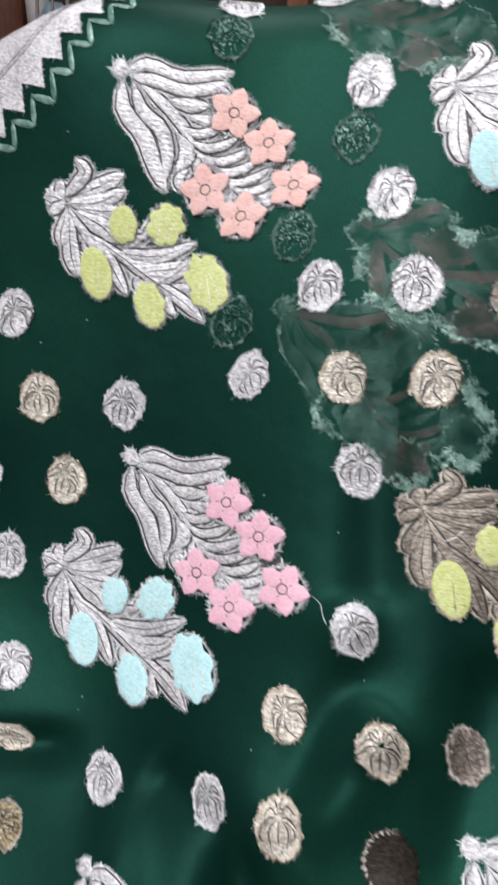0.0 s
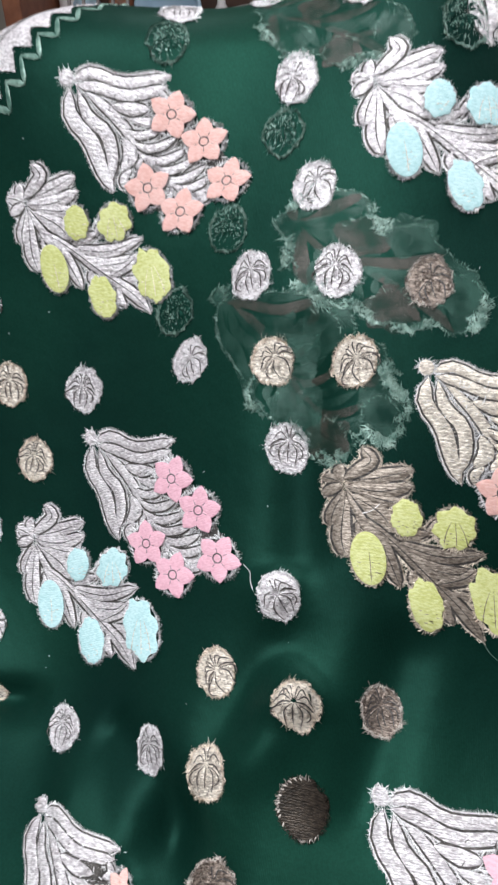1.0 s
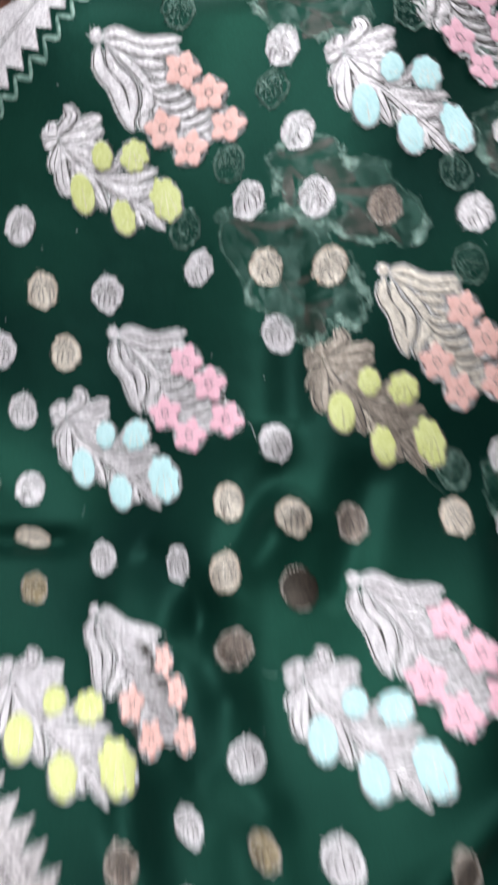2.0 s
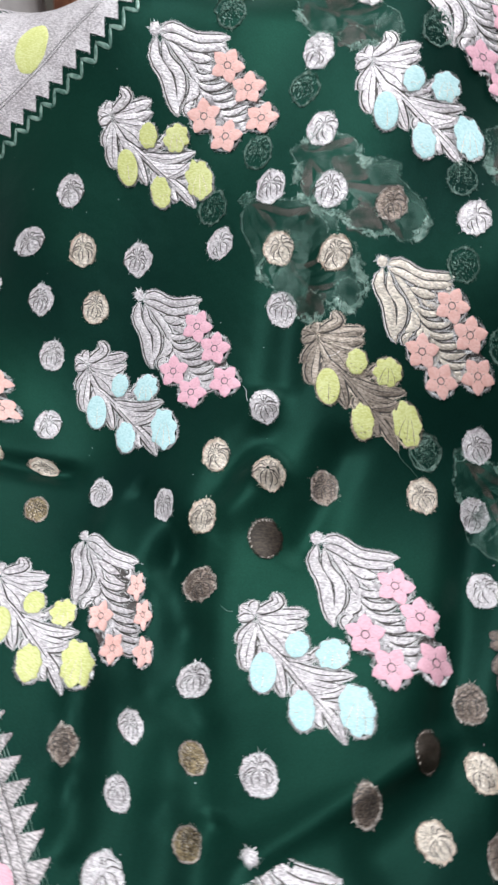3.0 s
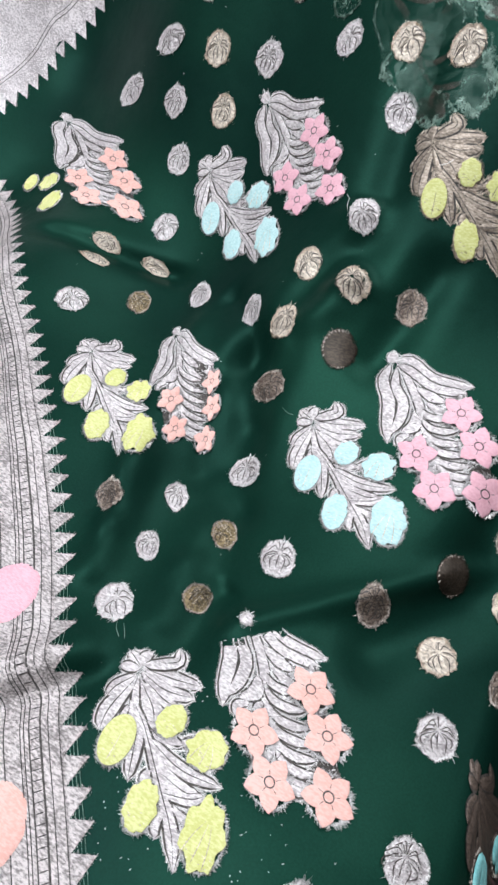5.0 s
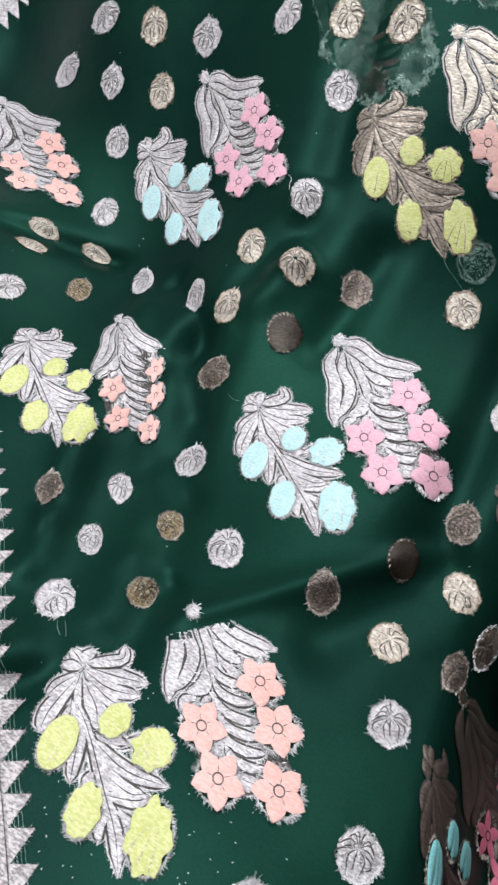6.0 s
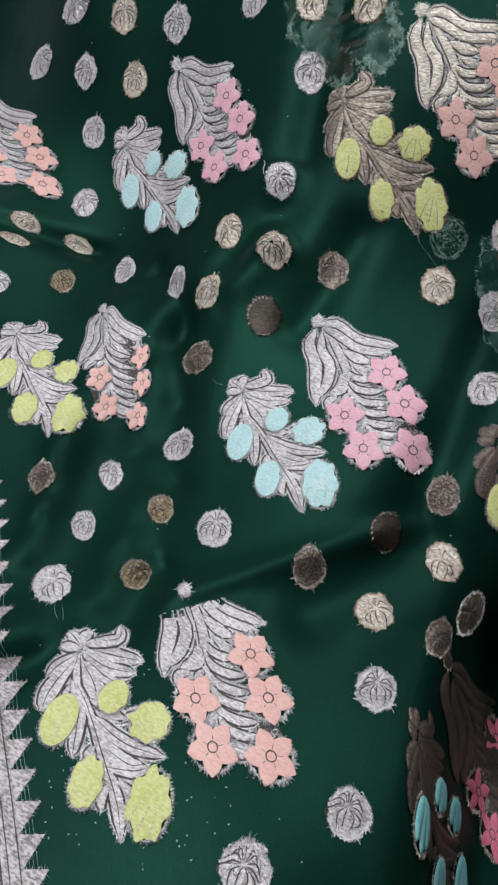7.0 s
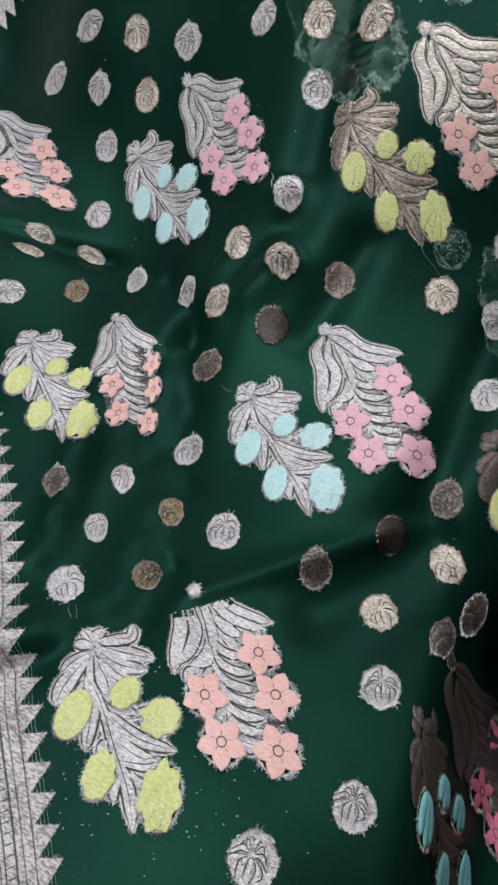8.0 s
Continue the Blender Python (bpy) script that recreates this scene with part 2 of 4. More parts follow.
def on_cloth(u, v, lift):
    """World places that lie lift metres above the cloth at (u, v)."""
    u, v, lift = (np.asarray(a, float) for a in (u, v, lift))
    e = 0.0015
    p = place(u, v, height(u, v))
    n = np.cross(place(u + e, v, height(u + e, v)) - place(u - e, v, height(u - e, v)),
                 place(u, v + e, height(u, v + e)) - place(u, v - e, height(u, v - e)))
    n /= np.linalg.norm(n, axis=-1)[:, None]
    return p + n * lift[:, None]


# ---- mesh helpers ----
def solid(name, verts, faces, mat, parent=None, label="", flat=False, slots=None):
    me = bpy.data.meshes.new(name)
    me.from_pydata([tuple(p) for p in verts], [], faces)
    for one in (mat if isinstance(mat, (list, tuple)) else [mat]):
        me.materials.append(one)
    if slots is not None:
        me.polygons.foreach_set("material_index", slots)
    me.polygons.foreach_set("use_smooth", [not flat] * len(faces))
    me.update()
    ob = new(name, me)
    if parent:
        ob.parent = parent
    if label:
        ob["label"] = label
    return ob


class Drawing:
    """Raised shapes drawn in a flat pattern plane (x, y, lift), later laid on the cloth."""

    def __init__(self):
        self.p, self.f, self.slot = [], [], []

    def add(self, pts, faces, slot=0):
        k = len(self.p)
        self.p += pts
        self.f += [tuple(i + k for i in q) for q in faces]
        self.slot += [slot] * len(faces)

    def strip(self, spine, widths, lift, base=0.0002, n=9, slot=0):
        """A leaf or ribbon along a smooth line, rounded across."""
        pts = [Vector((*q, 0)) for q in spine]
        pts = [2 * pts[0] - pts[1]] + pts + [2 * pts[-1] - pts[-2]]
        line, m = [], len(spine) - 1
        for i in range(n + 1):
            g = min(i / n * m, m - 1e-6)
            k, s = int(g), g - int(g)
            a, b, c, d = pts[k:k + 4]
            line.append(0.5 * (2 * b + (c - a) * s + (2 * a - 5 * b + 4 * c - d) * s * s + (3 * b - a - 3 * c + d) * s ** 3))
        out = []
        for i, q in enumerate(line):
            t = line[min(i + 1, n)] - line[max(i - 1, 0)]
            side = Vector((-t.y, t.x, 0)).normalized()
            s = i / n
            g = s * (len(widths) - 1)
            k = min(int(g), len(widths) - 2)
            wide = widths[k] + (widths[k + 1] - widths[k]) * (g - k)
            tip = min(1, math.sqrt(max(0.0, min(s, 1 - s) * 6)) + 0.12)
            for o, h in ((-1, 0), (-0.72, 0.7), (0, 1), (0.72, 0.7), (1, 0)):
                r = q + side * o * wide * 0.5 * tip
                out.append((r.x, r.y, base + lift * h * tip))
        self.add(out, [(i * 5 + j, i * 5 + j + 1, i * 5 + j + 6, i * 5 + j + 5) for i in range(n) for j in range(4)], slot)
        return [q[:2] for q in out[0::5]] + [q[:2] for q in out[4::5]][::-1]

    def stitch(self, edge, step, lift, wide, rnd, slots):
        """Short uneven stitches across a leaf between its two edges."""
        half = len(edge) // 2
        left, right = edge[:half], edge[half:][::-1]
        for i in range(half - 1):
            run = math.hypot(left[i + 1][0] - left[i][0], left[i + 1][1] - left[i][1])
            for _ in range(max(1, int(run / step))):
                g, a = rnd.random(), rnd.uniform(0.02, 0.75)
                b = min(0.98, a + rnd.uniform(0.15, 0.5))
                lx, ly = (left[i][k] + (left[i + 1][k] - left[i][k]) * g for k in (0, 1))
                rx, ry = (right[i][k] + (right[i + 1][k] - right[i][k]) * (g + rnd.gauss(0, 0.3)) for k in (0, 1))
                p, q = Vector((lx + (rx - lx) * a, ly + (ry - ly) * a)), Vector((lx + (rx - lx) * b, ly + (ry - ly) * b))
                t = Vector((p.y - q.y, q.x - p.x))
                if t.length < 1e-6:
                    continue
                t = t.normalized() * wide * rnd.uniform(0.5, 1.2)
                h = lift + rnd.uniform(0, 0.00012)
                quad = [(p.x - t.x, p.y - t.y, h), (q.x - t.x, q.y - t.y, h), (q.x + t.x, q.y + t.y, h), (p.x + t.x, p.y + t.y, h)]
                self.add(quad, [(0, 1, 2, 3)], rnd.choice(slots))

    def cut(self, gone):
        """Drops the faces that a tuck of the cloth hides."""
        keep = [i for i, q in enumerate(self.f) if not any(gone(*self.p[k][:2]) for k in q)]
        self.f, self.slot = [self.f[i] for i in keep], [self.slot[i] for i in keep]

    def pad(self, cx, cy, rx, ry, turn, lift, base=0.0004, scallop=0.0, lobes=9, seg=26, slot=0, rag=None):
        """A padded oval with a wavy rim."""
        c, s = math.cos(turn), math.sin(turn)
        out = [(cx, cy, base + lift)]
        torn = [rag.uniform(-0.09, 0.05) if rag else 0.0 for _ in range(seg)]
        for r, h in ((0.4, 0.97), (0.75, 0.8), (0.93, 0.5), (1.0, 0.0)):
            for i in range(seg):
                a = 2 * math.pi * i / seg
                g = r * (1 + (scallop * math.cos(lobes * a) + torn[i]) * r * r)
                x, y = rx * g * math.cos(a), ry * g * math.sin(a)
                out.append((cx + x * c - y * s, cy + x * s + y * c, base + lift * h))
        faces = [(0, 1 + i, 1 + (i + 1) % seg) for i in range(seg)]
        for k in range(3):
            faces += [(1 + k * seg + i, 1 + (k + 1) * seg + i, 1 + (k + 1) * seg + (i + 1) % seg, 1 + k * seg + (i + 1) % seg) for i in range(seg)]
        self.add(out, faces, slot)

    def sheet(self, outline, lift, slot=0, rough=0.0, rnd=random):
        """A low plate inside an outline, with a ragged rim."""
        pts = []
        for (ax, ay), (bx, by) in zip(outline, outline[1:] + outline[:1]):
            k = max(1, int(math.hypot(bx - ax, by - ay) / 0.07))
            pts += [(ax + (bx - ax) * i / k + rnd.uniform(-rough, rough), ay + (by - ay) * i / k + rnd.uniform(-rough, rough)) for i in range(k)]
        bm = bmesh.new()
        face = bm.faces.new([bm.verts.new((x, y, lift)) for x, y in pts])
        bmesh.ops.triangulate(bm, faces=[face])
        bmesh.ops.subdivide_edges(bm, edges=bm.edges[:], cuts=1)
        bm.verts.index_update()
        self.add([tuple(q.co) for q in bm.verts], [tuple(q.index for q in g.verts) for g in bm.faces], slot)
        bm.free()
        return pts

    def speckle(self, rim, number, size, low, high, rnd):
        """Short stray stitches inside a rim: silver ones below, dark ones on top."""
        xs, ys = [p[0] for p in rim], [p[1] for p in rim]
        while number > 0:
            x, y = rnd.uniform(min(xs), max(xs)), rnd.uniform(min(ys), max(ys))
            inside = False
            for (ax, ay), (bx, by) in zip(rim, rim[1:] + rim[:1]):
                if (ay > y) != (by > y) and x < ax + (y - ay) * (bx - ax) / (by - ay):
                    inside = not inside
            if not inside:
                continue
            number -= 1
            a, long, dark = rnd.gauss(0.5, 0.6), size * rnd.uniform(0.4, 1.3), rnd.random() < 0.35
            wide = size * (0.10 if dark else 0.17)
            px, py, qx, qy = math.cos(a) * long, math.sin(a) * long, -math.sin(a) * wide, math.cos(a) * wide
            h = high if dark else low + rnd.random() * (high - low)
            self.add([(x - px - qx, y - py - qy, h), (x + px - qx, y + py - qy, h), (x + px + qx, y + py + qy, h + 0.0001), (x - px + qx, y - py + qy, h + 0.0001)],
                     [(0, 1, 2, 3)], 1 if dark else 2)

    def fringe(self, rim, step, length, wide, lift, rnd, slot=0, arc=False):
        """Cut thread ends that stick out over a rim."""
        cx, cy = sum(p[0] for p in rim) / len(rim), sum(p[1] for p in rim) / len(rim)
        for (ax, ay), (bx, by) in zip(rim, rim[1:] if arc else rim[1:] + rim[:1]):
            k = max(1, int(math.hypot(bx - ax, by - ay) / step))
            for i in range(k):
                s = (i + rnd.random()) / k
                x, y = ax + (bx - ax) * s, ay + (by - ay) * s
                n = Vector((by - ay, ax - bx)).normalized()
                if n.x * (x - cx) + n.y * (y - cy) < 0:
                    n = -n
                n = Vector((n.x + rnd.gauss(0, 0.7), n.y + rnd.gauss(0, 0.7))).normalized() * length * rnd.uniform(0.3, 1.3)
                t = Vector((-n.y, n.x)).normalized() * wide * rnd.uniform(0.5, 1.2)
                h = lift * rnd.uniform(0.6, 2.0)
                self.add([(x - n.x * .4 + t.x, y - n.y * .4 + t.y, lift), (x - n.x * .4 - t.x, y - n.y * .4 - t.y, lift),
                          (x + n.x, y + n.y, h * 0.8), (x + n.x * .5 + t.x * .7, y + n.y * .5 + t.y * .7, h)], [(0, 1, 2, 3)], slot)

    def lay(self, name, m, mat, parent, label=""):
        q = np.array(self.p)
        u = m[0][0] * q[:, 0] + m[0][1] * q[:, 1] + m[0][2]
        v = m[1][0] * q[:, 0] + m[1][1] * q[:, 1] + m[1][2]
        return solid(name, on_cloth(u, v, q[:, 2]), self.f, mat, parent, label, slots=self.slot)


# ---- the room ----
def box(name, lo, hi, mat, parent=None, bevel=0.0, label=""):
    bm = bmesh.new()
    bmesh.ops.create_cube(bm, size=1)
    for q in bm.verts:
        q.co = [l + (h - l) * (c + 0.5) for l, h, c in zip(lo, hi, q.co)]
    if bevel:
        bmesh.ops.bevel(bm, geom=bm.edges[:], offset=bevel, segments=2, affect="EDGES", profile=0.5)
    me = bpy.data.meshes.new(name)
    bm.to_mesh(me)
    bm.free()
    me.materials.append(mat)
    ob = new(name, me)
    if parent:
        ob.parent = parent
    if label:
        ob["label"] = label
    return ob


def lathe(name, profile, at, mat, parent=None, seg=28, label=""):
    verts = [(at[0] + r * math.cos(2 * math.pi * i / seg), at[1] + r * math.sin(2 * math.pi * i / seg), at[2] + z) for r, z in profile for i in range(seg)]
    faces = [(k * seg + i, k * seg + (i + 1) % seg, (k + 1) * seg + (i + 1) % seg, (k + 1) * seg + i) for k in range(len(profile) - 1) for i in range(seg)]
    return solid(name, verts, faces, mat, parent, label)


tagged(box("floor", (-2.6, -2.2, -0.1), (2.6, 3.0, 0.0), TILE), "brown tiled shop floor", "floor", kind="structure")
tagged(box("ceiling", (-2.6, -2.2, 2.7), (2.6, 3.0, 2.8), CEILING), "white painted ceiling", "ceiling", kind="structure")
for name, lo, hi in (("wall_north", (-2.6, 2.9, 0.0), (2.6, 3.0, 2.7)), ("wall_south", (-2.6, -2.2, 0.0), (2.6, -2.1, 2.7)),
                     ("wall_west", (-2.6, -2.1, 0.0), (-2.5, 2.9, 2.7)), ("wall_east", (2.5, -2.1, 0.0), (2.6, 2.9, 2.7))):
    # east and south walls stay out of view, brown only to darken reflections
    tagged(box(name, lo, hi, UNSEEN_WALL if name in ("wall_east", "wall_south") else PAINT), "plain shop wall behind the goods", "wall", kind="structure")

# a shelf of goods behind
shelf = tagged(new("shelf_unit"), "open red-brown wooden shelf unit with goods on it", "shelf")
for x in (-0.72, -0.02, 0.62):
    box("upright", (x - 0.022, 1.82, 0.0), (x + 0.022, 2.10, 1.35), WOOD, shelf, 0.004)
for z in (0.25, 0.65, 1.03):
    box("board", (-0.70, 1.83, z), (0.60, 2.10, z + 0.022), WOOD, shelf, 0.003)
box("back_panel", (-0.74, 2.10, 0.1), (0.64, 2.115, 1.25), DARKWOOD, shelf)
basin = lathe("basin", [(0.0, -0.045), (0.055, -0.045), (0.066, -0.035), (0.078, 0.0), (0.086, 0.002), (0.087, -0.004), (0.081, -0.006), (0.069, -0.042), (0.058, -0.051), (0.0, -0.051)], (0, 0, 0), ENAMEL)
basin.data.transform(pose(-0.395, 1.95, 1.139, 78, 0, -8))
tagged(basin, "pale blue plastic basin standing on edge on the shelf", "basin")
rack = tagged(new("wire_rack"), "pinkish grey wire rack leaning on the shelf", "rack")
for k in range(5):
    bar = box("bar", (-0.0035, -0.0035, 0.0), (0.0035, 0.0035, 0.19), GREY, rack, 0.001)
    bar.data.transform(pose(-0.625 + 0.036 * k, 1.90, 1.052, -14, 0, 0))
for z in (0.03, 0.10, 0.17):
    bar = box("bar", (-0.075, -0.0045, -0.0035), (0.075, 0.0025, 0.0035), GREY, rack, 0.001)
    bar.data.transform(pose(-0.553, 1.90 + 0.245 * z, 1.052 + 0.97 * z, -14, 0, 0))
tagged(lathe("jar", [(0.0, 0.0), (0.03, 0.0), (0.036, 0.05), (0.034, 0.10), (0.02, 0.12), (0.0, 0.12)], (-0.62, 2.02, 1.052), ENAMEL), "small pale blue plastic jar on the shelf", "jar")
tagged(lathe("tin", [(0.0, 0.0), (0.025, 0.0), (0.025, 0.07), (0.0, 0.072)], (-0.515, 1.88, 1.052), WHITE), "small white tin on the shelf", "tin")


def bundle(name, at, size, mat, seed):
    rnd = random.Random(seed)
    bm = bmesh.new()
    bmesh.ops.create_icosphere(bm, subdivisions=4, radius=1)
    for q in bm.verts:
        k = 1 + 0.12 * noise.noise(q.co * 1.7 + Vector((seed, 0, 0))) + 0.05 * noise.noise(q.co * 5)
        q.co = Vector((at[0] + q.co.x * k * size[0], at[1] + q.co.y * k * size[1], at[2] + max(-0.6, q.co.z * k) * size[2] + 0.6 * size[2]))
    me = bpy.data.meshes.new(name)
    bm.to_mesh(me)
    bm.free()
    me.materials.append(mat)
    me.polygons.foreach_set("use_smooth", [True] * len(me.polygons))
    return new(name, me)


tagged(bundle("folded_cloth", (-0.19, 1.95, 1.052), (0.15, 0.1, 0.065), GREY, 3), "grey folded cloth bundle on the shelf", "cloth")
tagged(bundle("folded_cloth", (0.3, 1.95, 1.052), (0.22, 0.1, 0.07), GREY, 5), "dark grey cloth bundle on the shelf", "cloth")
tagged(bundle("cloth_pile", (-0.90, 1.85, 0.0), (0.15, 0.14, 0.8), WHITE, 8), "tall pale pile of white cloth beside the shelf", "cloth")

for x, r, h, mat, what in ((-0.53, 0.03, 0.16, WOOD, "brown"), (-0.28, 0.022, 0.12, WHITE, "white"), (0.10, 0.035, 0.13, WOOD, "brown"), (0.17, 0.028, 0.17, ENAMEL, "pale blue"), (-0.66, 0.028, 0.2, WHITE, "white")):
    tagged(lathe("bottle", [(0.0, 0.0), (r, 0.0), (r, h * 0.65), (r * 0.45, h * 0.82), (r * 0.4, h), (0.0, h)], (x, 2.02, 1.052), mat), "%s bottle on the wooden shelf" % what, "bottle")

# the counter and the sloping stand under the cloth
counter = tagged(new("counter"), "red-brown wooden shop counter under the spread saree", "counter")
box("top", (-0.55, -0.45, 0.90), (0.315, 0.72, 0.945), WOOD, counter, 0.004)
for x in (-0.54, 0.285):
    box("side_panel", (x, -0.40, 0.0), (x + 0.02, 0.68, 0.90), WOOD, counter, 0.002)
box("front_panel", (-0.52, -0.40, 0.0), (0.285, -0.38, 0.90), WOOD, counter, 0.002)

stand = tagged(solid("display_stand", [(x, y, z) for x in (-0.10, 0.32) for y, z in ((0.36, 0.945), (0.47, 1.13), (0.50, 1.17), (0.53, 1.17), (0.56, 0.945))],
                     [(0, 1, 2, 3, 4), (9, 8, 7, 6, 5)] + [(i, i + 5, (i + 1) % 5 + 5, (i + 1) % 5) for i in range(5)], WOOD, flat=True), "sloping wooden display stand on the counter under the cloth", "stand")

# ---- the saree ----
saree = tagged(new("saree"), "dark green silk brocade saree with silver motifs draped over a counter", "saree")


def fabric():
    us, vs = np.linspace(-0.46, 0.40, 216), np.linspace(-0.46, 0.55, 254)
    gu, gv = np.meshgrid(us, vs)
    n = len(us)
    pts = on_cloth(gu.ravel(), gv.ravel(), np.zeros(gu.size))
    ob = solid("fabric", pts, [(j * n + i, j * n + i + 1, (j + 1) * n + i + 1, (j + 1) * n + i) for j in range(len(vs) - 1) for i in range(n - 1)],
               GREEN, saree, "dark bottle-green silk with soft folds")
    thick = ob.modifiers.new("thickness", "SOLIDIFY")
    thick.thickness, thick.offset = 0.0006, -1
    return ob


fabric()


def star(d, cx, cy, r, turn, slot=0, ring=1, slim=1.0):
    """A flower of five pointed petals with a stitched ring in the middle."""
    for k in range(5):
        a = turn + 2 * math.pi * k / 5
        ca, sa = math.cos(a), math.sin(a)
        d.strip([(cx + 0.03 * ca, cy + 0.03 * sa), (cx + 0.5 * r * ca, cy + 0.5 * r * sa), (cx + r * ca, cy + r * sa)],
                [r * 0.42, r * 0.62 * slim, r * 0.74 * slim, r * 0.56 * slim, r * 0.10], 0.00035, 0.0021 + 0.00004 * k, n=9, slot=slot)
        a += math.pi / 5
        ca, sa = math.cos(a), math.sin(a)
        d.strip([(cx + 0.09 * ca, cy + 0.09 * sa), (cx + 0.44 * r * ca, cy + 0.44 * r * sa)], [0.006, 0.016], 0.00005, 0.0025, n=3, slot=ring)
    seg = 14
    pts = []
    for i in range(seg):
        a = 2 * math.pi * i / seg
        for q, h in ((0.078, 0.0025), (0.091, 0.0028), (0.104, 0.0025)):
            pts.append((cx + q * math.cos(a), cy + q * math.sin(a), h))
    d.add(pts, [(3 * i + j, 3 * i + j + 1, 3 * ((i + 1) % seg) + j + 1, 3 * ((i + 1) % seg) + j) for i in range(seg) for j in (0, 1)], ring)
    d.pad(cx, cy, 0.074, 0.074, 0, 0.0002, 0.0023, seg=10, slot=3)


BELL_RIM = [(-1.88, 1.42), (-1.68, 1.56), (-1.25, 1.60), (-0.7, 1.40), (0.2, 1.58), (0.28, 1.25), (0.72, 1.12), (0.86, 0.65), (1.36, 0.5), (1.38, 0.02), (1.8, -0.45),
            (1.52, -1.18), (0.98, -1.05), (0.55, -1.66), (0.0, -1.38), (-0.62, -0.95), (-1.05, -0.65), (-1.35, 0.0), (-1.78, 0.58)]
# plumes that sweep out from the neck: line and widths
BELL_PLUMES = [
    ([(-1.68, 1.34), (-1.3, 1.48), (-0.8, 1.32), (-0.3, 1.36), (0.2, 1.50)], [.16, .2, .19, .2, .16]),
    ([(-1.62, 1.26), (-1.2, 1.22), (-0.65, 1.08), (-0.15, 1.18), (0.12, 1.28)], [.14, .2, .2, .2, .12]),
    ([(-1.75, 1.22), (-1.76, 0.75), (-1.42, 0.35), (-1.2, -0.2), (-1.0, -0.62)], [.16, .26, .30, .28, .16]),
    ([(-1.58, 1.18), (-1.42, 0.72), (-1.08, 0.42), (-0.98, 0.0), (-1.02, -0.42)], [.12, .22, .26, .24, .12]),
]
BELL_STEM = [(-1.5, 1.2), (-1.05, 0.86), (-0.7, 0.5), (-0.42, 0.05), (-0.1, -0.35), (0.35, -0.75), (0.6, -1.0)]
BELL_LENSES = [
    ([(-0.95, 0.9), (-0.55, 0.84), (-0.22, 0.86)], [.1, .26, .1]), ([(-0.75, 0.32), (-0.62, 0.02), (-0.82, -0.28)], [.1, .32, .1]),
    ([(0.0, 1.2), (0.1, 1.0), (-0.05, 0.86)], [.08, .18, .08]), ([(-0.62, 0.66), (-0.25, 0.60), (0.08, 0.66)], [.08, .20, .08]), ([(-0.62, -0.22), (-0.78, -0.42), (-0.72, -0.60)], [.08, .18, .1]),
]


def feather(stem, first, number):
    """Barbs on both sides of a stem: on one side they curl up to its flowers, on the other they hang."""
    out = []
    for i in range(number):
        s = i / (number - 1)
        g = first + s * (len(stem) - 1.3 - first)
        k = int(g)
        x, y = (stem[k][c] + (stem[k + 1][c] - stem[k][c]) * (g - k) for c in (0, 1))
        long = 0.34 + 0.62 * math.sin(math.pi * (0.22 + 0.70 * s))
        out.append(([(x, y), (x + 0.30 * long, y - 0.13 * long), (x + 0.68 * long, y - 0.06 * long), (x + long, y + 0.12)], [.08, .15, .16, .06]))
        drop = 0.26 + 0.16 * math.sin(math.pi * s)
        if i:
            out.append(([(x - 0.02, y - 0.04), (x - 0.07, y - 0.55 * drop), (x + 0.04, y - drop)], [.07, .15, .06]))
    return out


BELL_LEAVES = BELL_PLUMES + [(BELL_STEM, [.12, .2, .2, .14, .12, .1, .08])] + BELL_LENSES + feather(BELL_STEM, 2.1, 8)
BELL_FLOWERS = [(0.22, 0.73, 1.35), (0.85, 0.16, 0.35), (-0.28, -0.62, 1.75), (0.38, -1.17, 1.3), (1.31, -0.72, 1.15)]
# the same flowers where a fold draws the spray together
DRAWN_FLOWERS = [(0.37, 0.8, 1.35), (0.83, 0.15, 0.35), (-0.2, -0.57, 1.75), (0.4, -1.17, 1.3), (1.18, -0.79, 1.15)]
SPRIG_RIM = [(-1.32, 1.15), (-1.0, 1.38), (-0.75, 1.45), (-0.68, 1.66), (-0.42, 1.5), (0.15, 1.28), (0.2, 0.95), (0.32, 0.62), (0.62, 0.58), (1.05, 0.52), (1.12, 0.15), (1.24, -0.02),
             (1.62, -0.45), (1.72, -1.0), (1.5, -1.42), (1.15, -1.56), (0.82, -1.32), (0.5, -1.42), (0.05, -1.25), (-0.2, -0.92), (-0.72, -0.78), (-1.05, -0.3), (-1.22, 0.2), (-1.2, 0.8)]
SPRIG_CROWN = [
    ([(-0.97, 1.02), (-1.15, 1.12), (-1.30, 1.18)], [.1, .2, .1]), ([(-0.97, 1.05), (-1.02, 1.22), (-0.98, 1.36)], [.1, .18, .1]), ([(-0.97, 0.98), (-1.15, 0.92), (-1.28, 0.86)], [.1, .18, .1]),
    ([(-0.95, 1.08), (-0.68, 1.26), (-0.52, 1.42), (-0.66, 1.64)], [.12, .2, .2, .12]), ([(-0.93, 1.03), (-0.4, 1.12), (0.12, 1.28)], [.14, .26, .14]),
    ([(-0.92, 0.96), (-0.4, 0.88), (0.12, 1.02)], [.12, .26, .14]), ([(-0.95, 0.85), (-1.12, 0.5), (-1.16, 0.26)], [.12, .22, .12]),
    ([(-0.92, 0.8), (-1.0, 0.1), (-0.94, -0.3)], [.12, .28, .14]), ([(-0.85, 0.82), (-0.4, 0.5), (-0.2, 0.2)], [.12, .34, .14]), ([(-0.75, 0.85), (-0.3, 0.72), (0.0, 0.72)], [.1, .2, .1]),
]
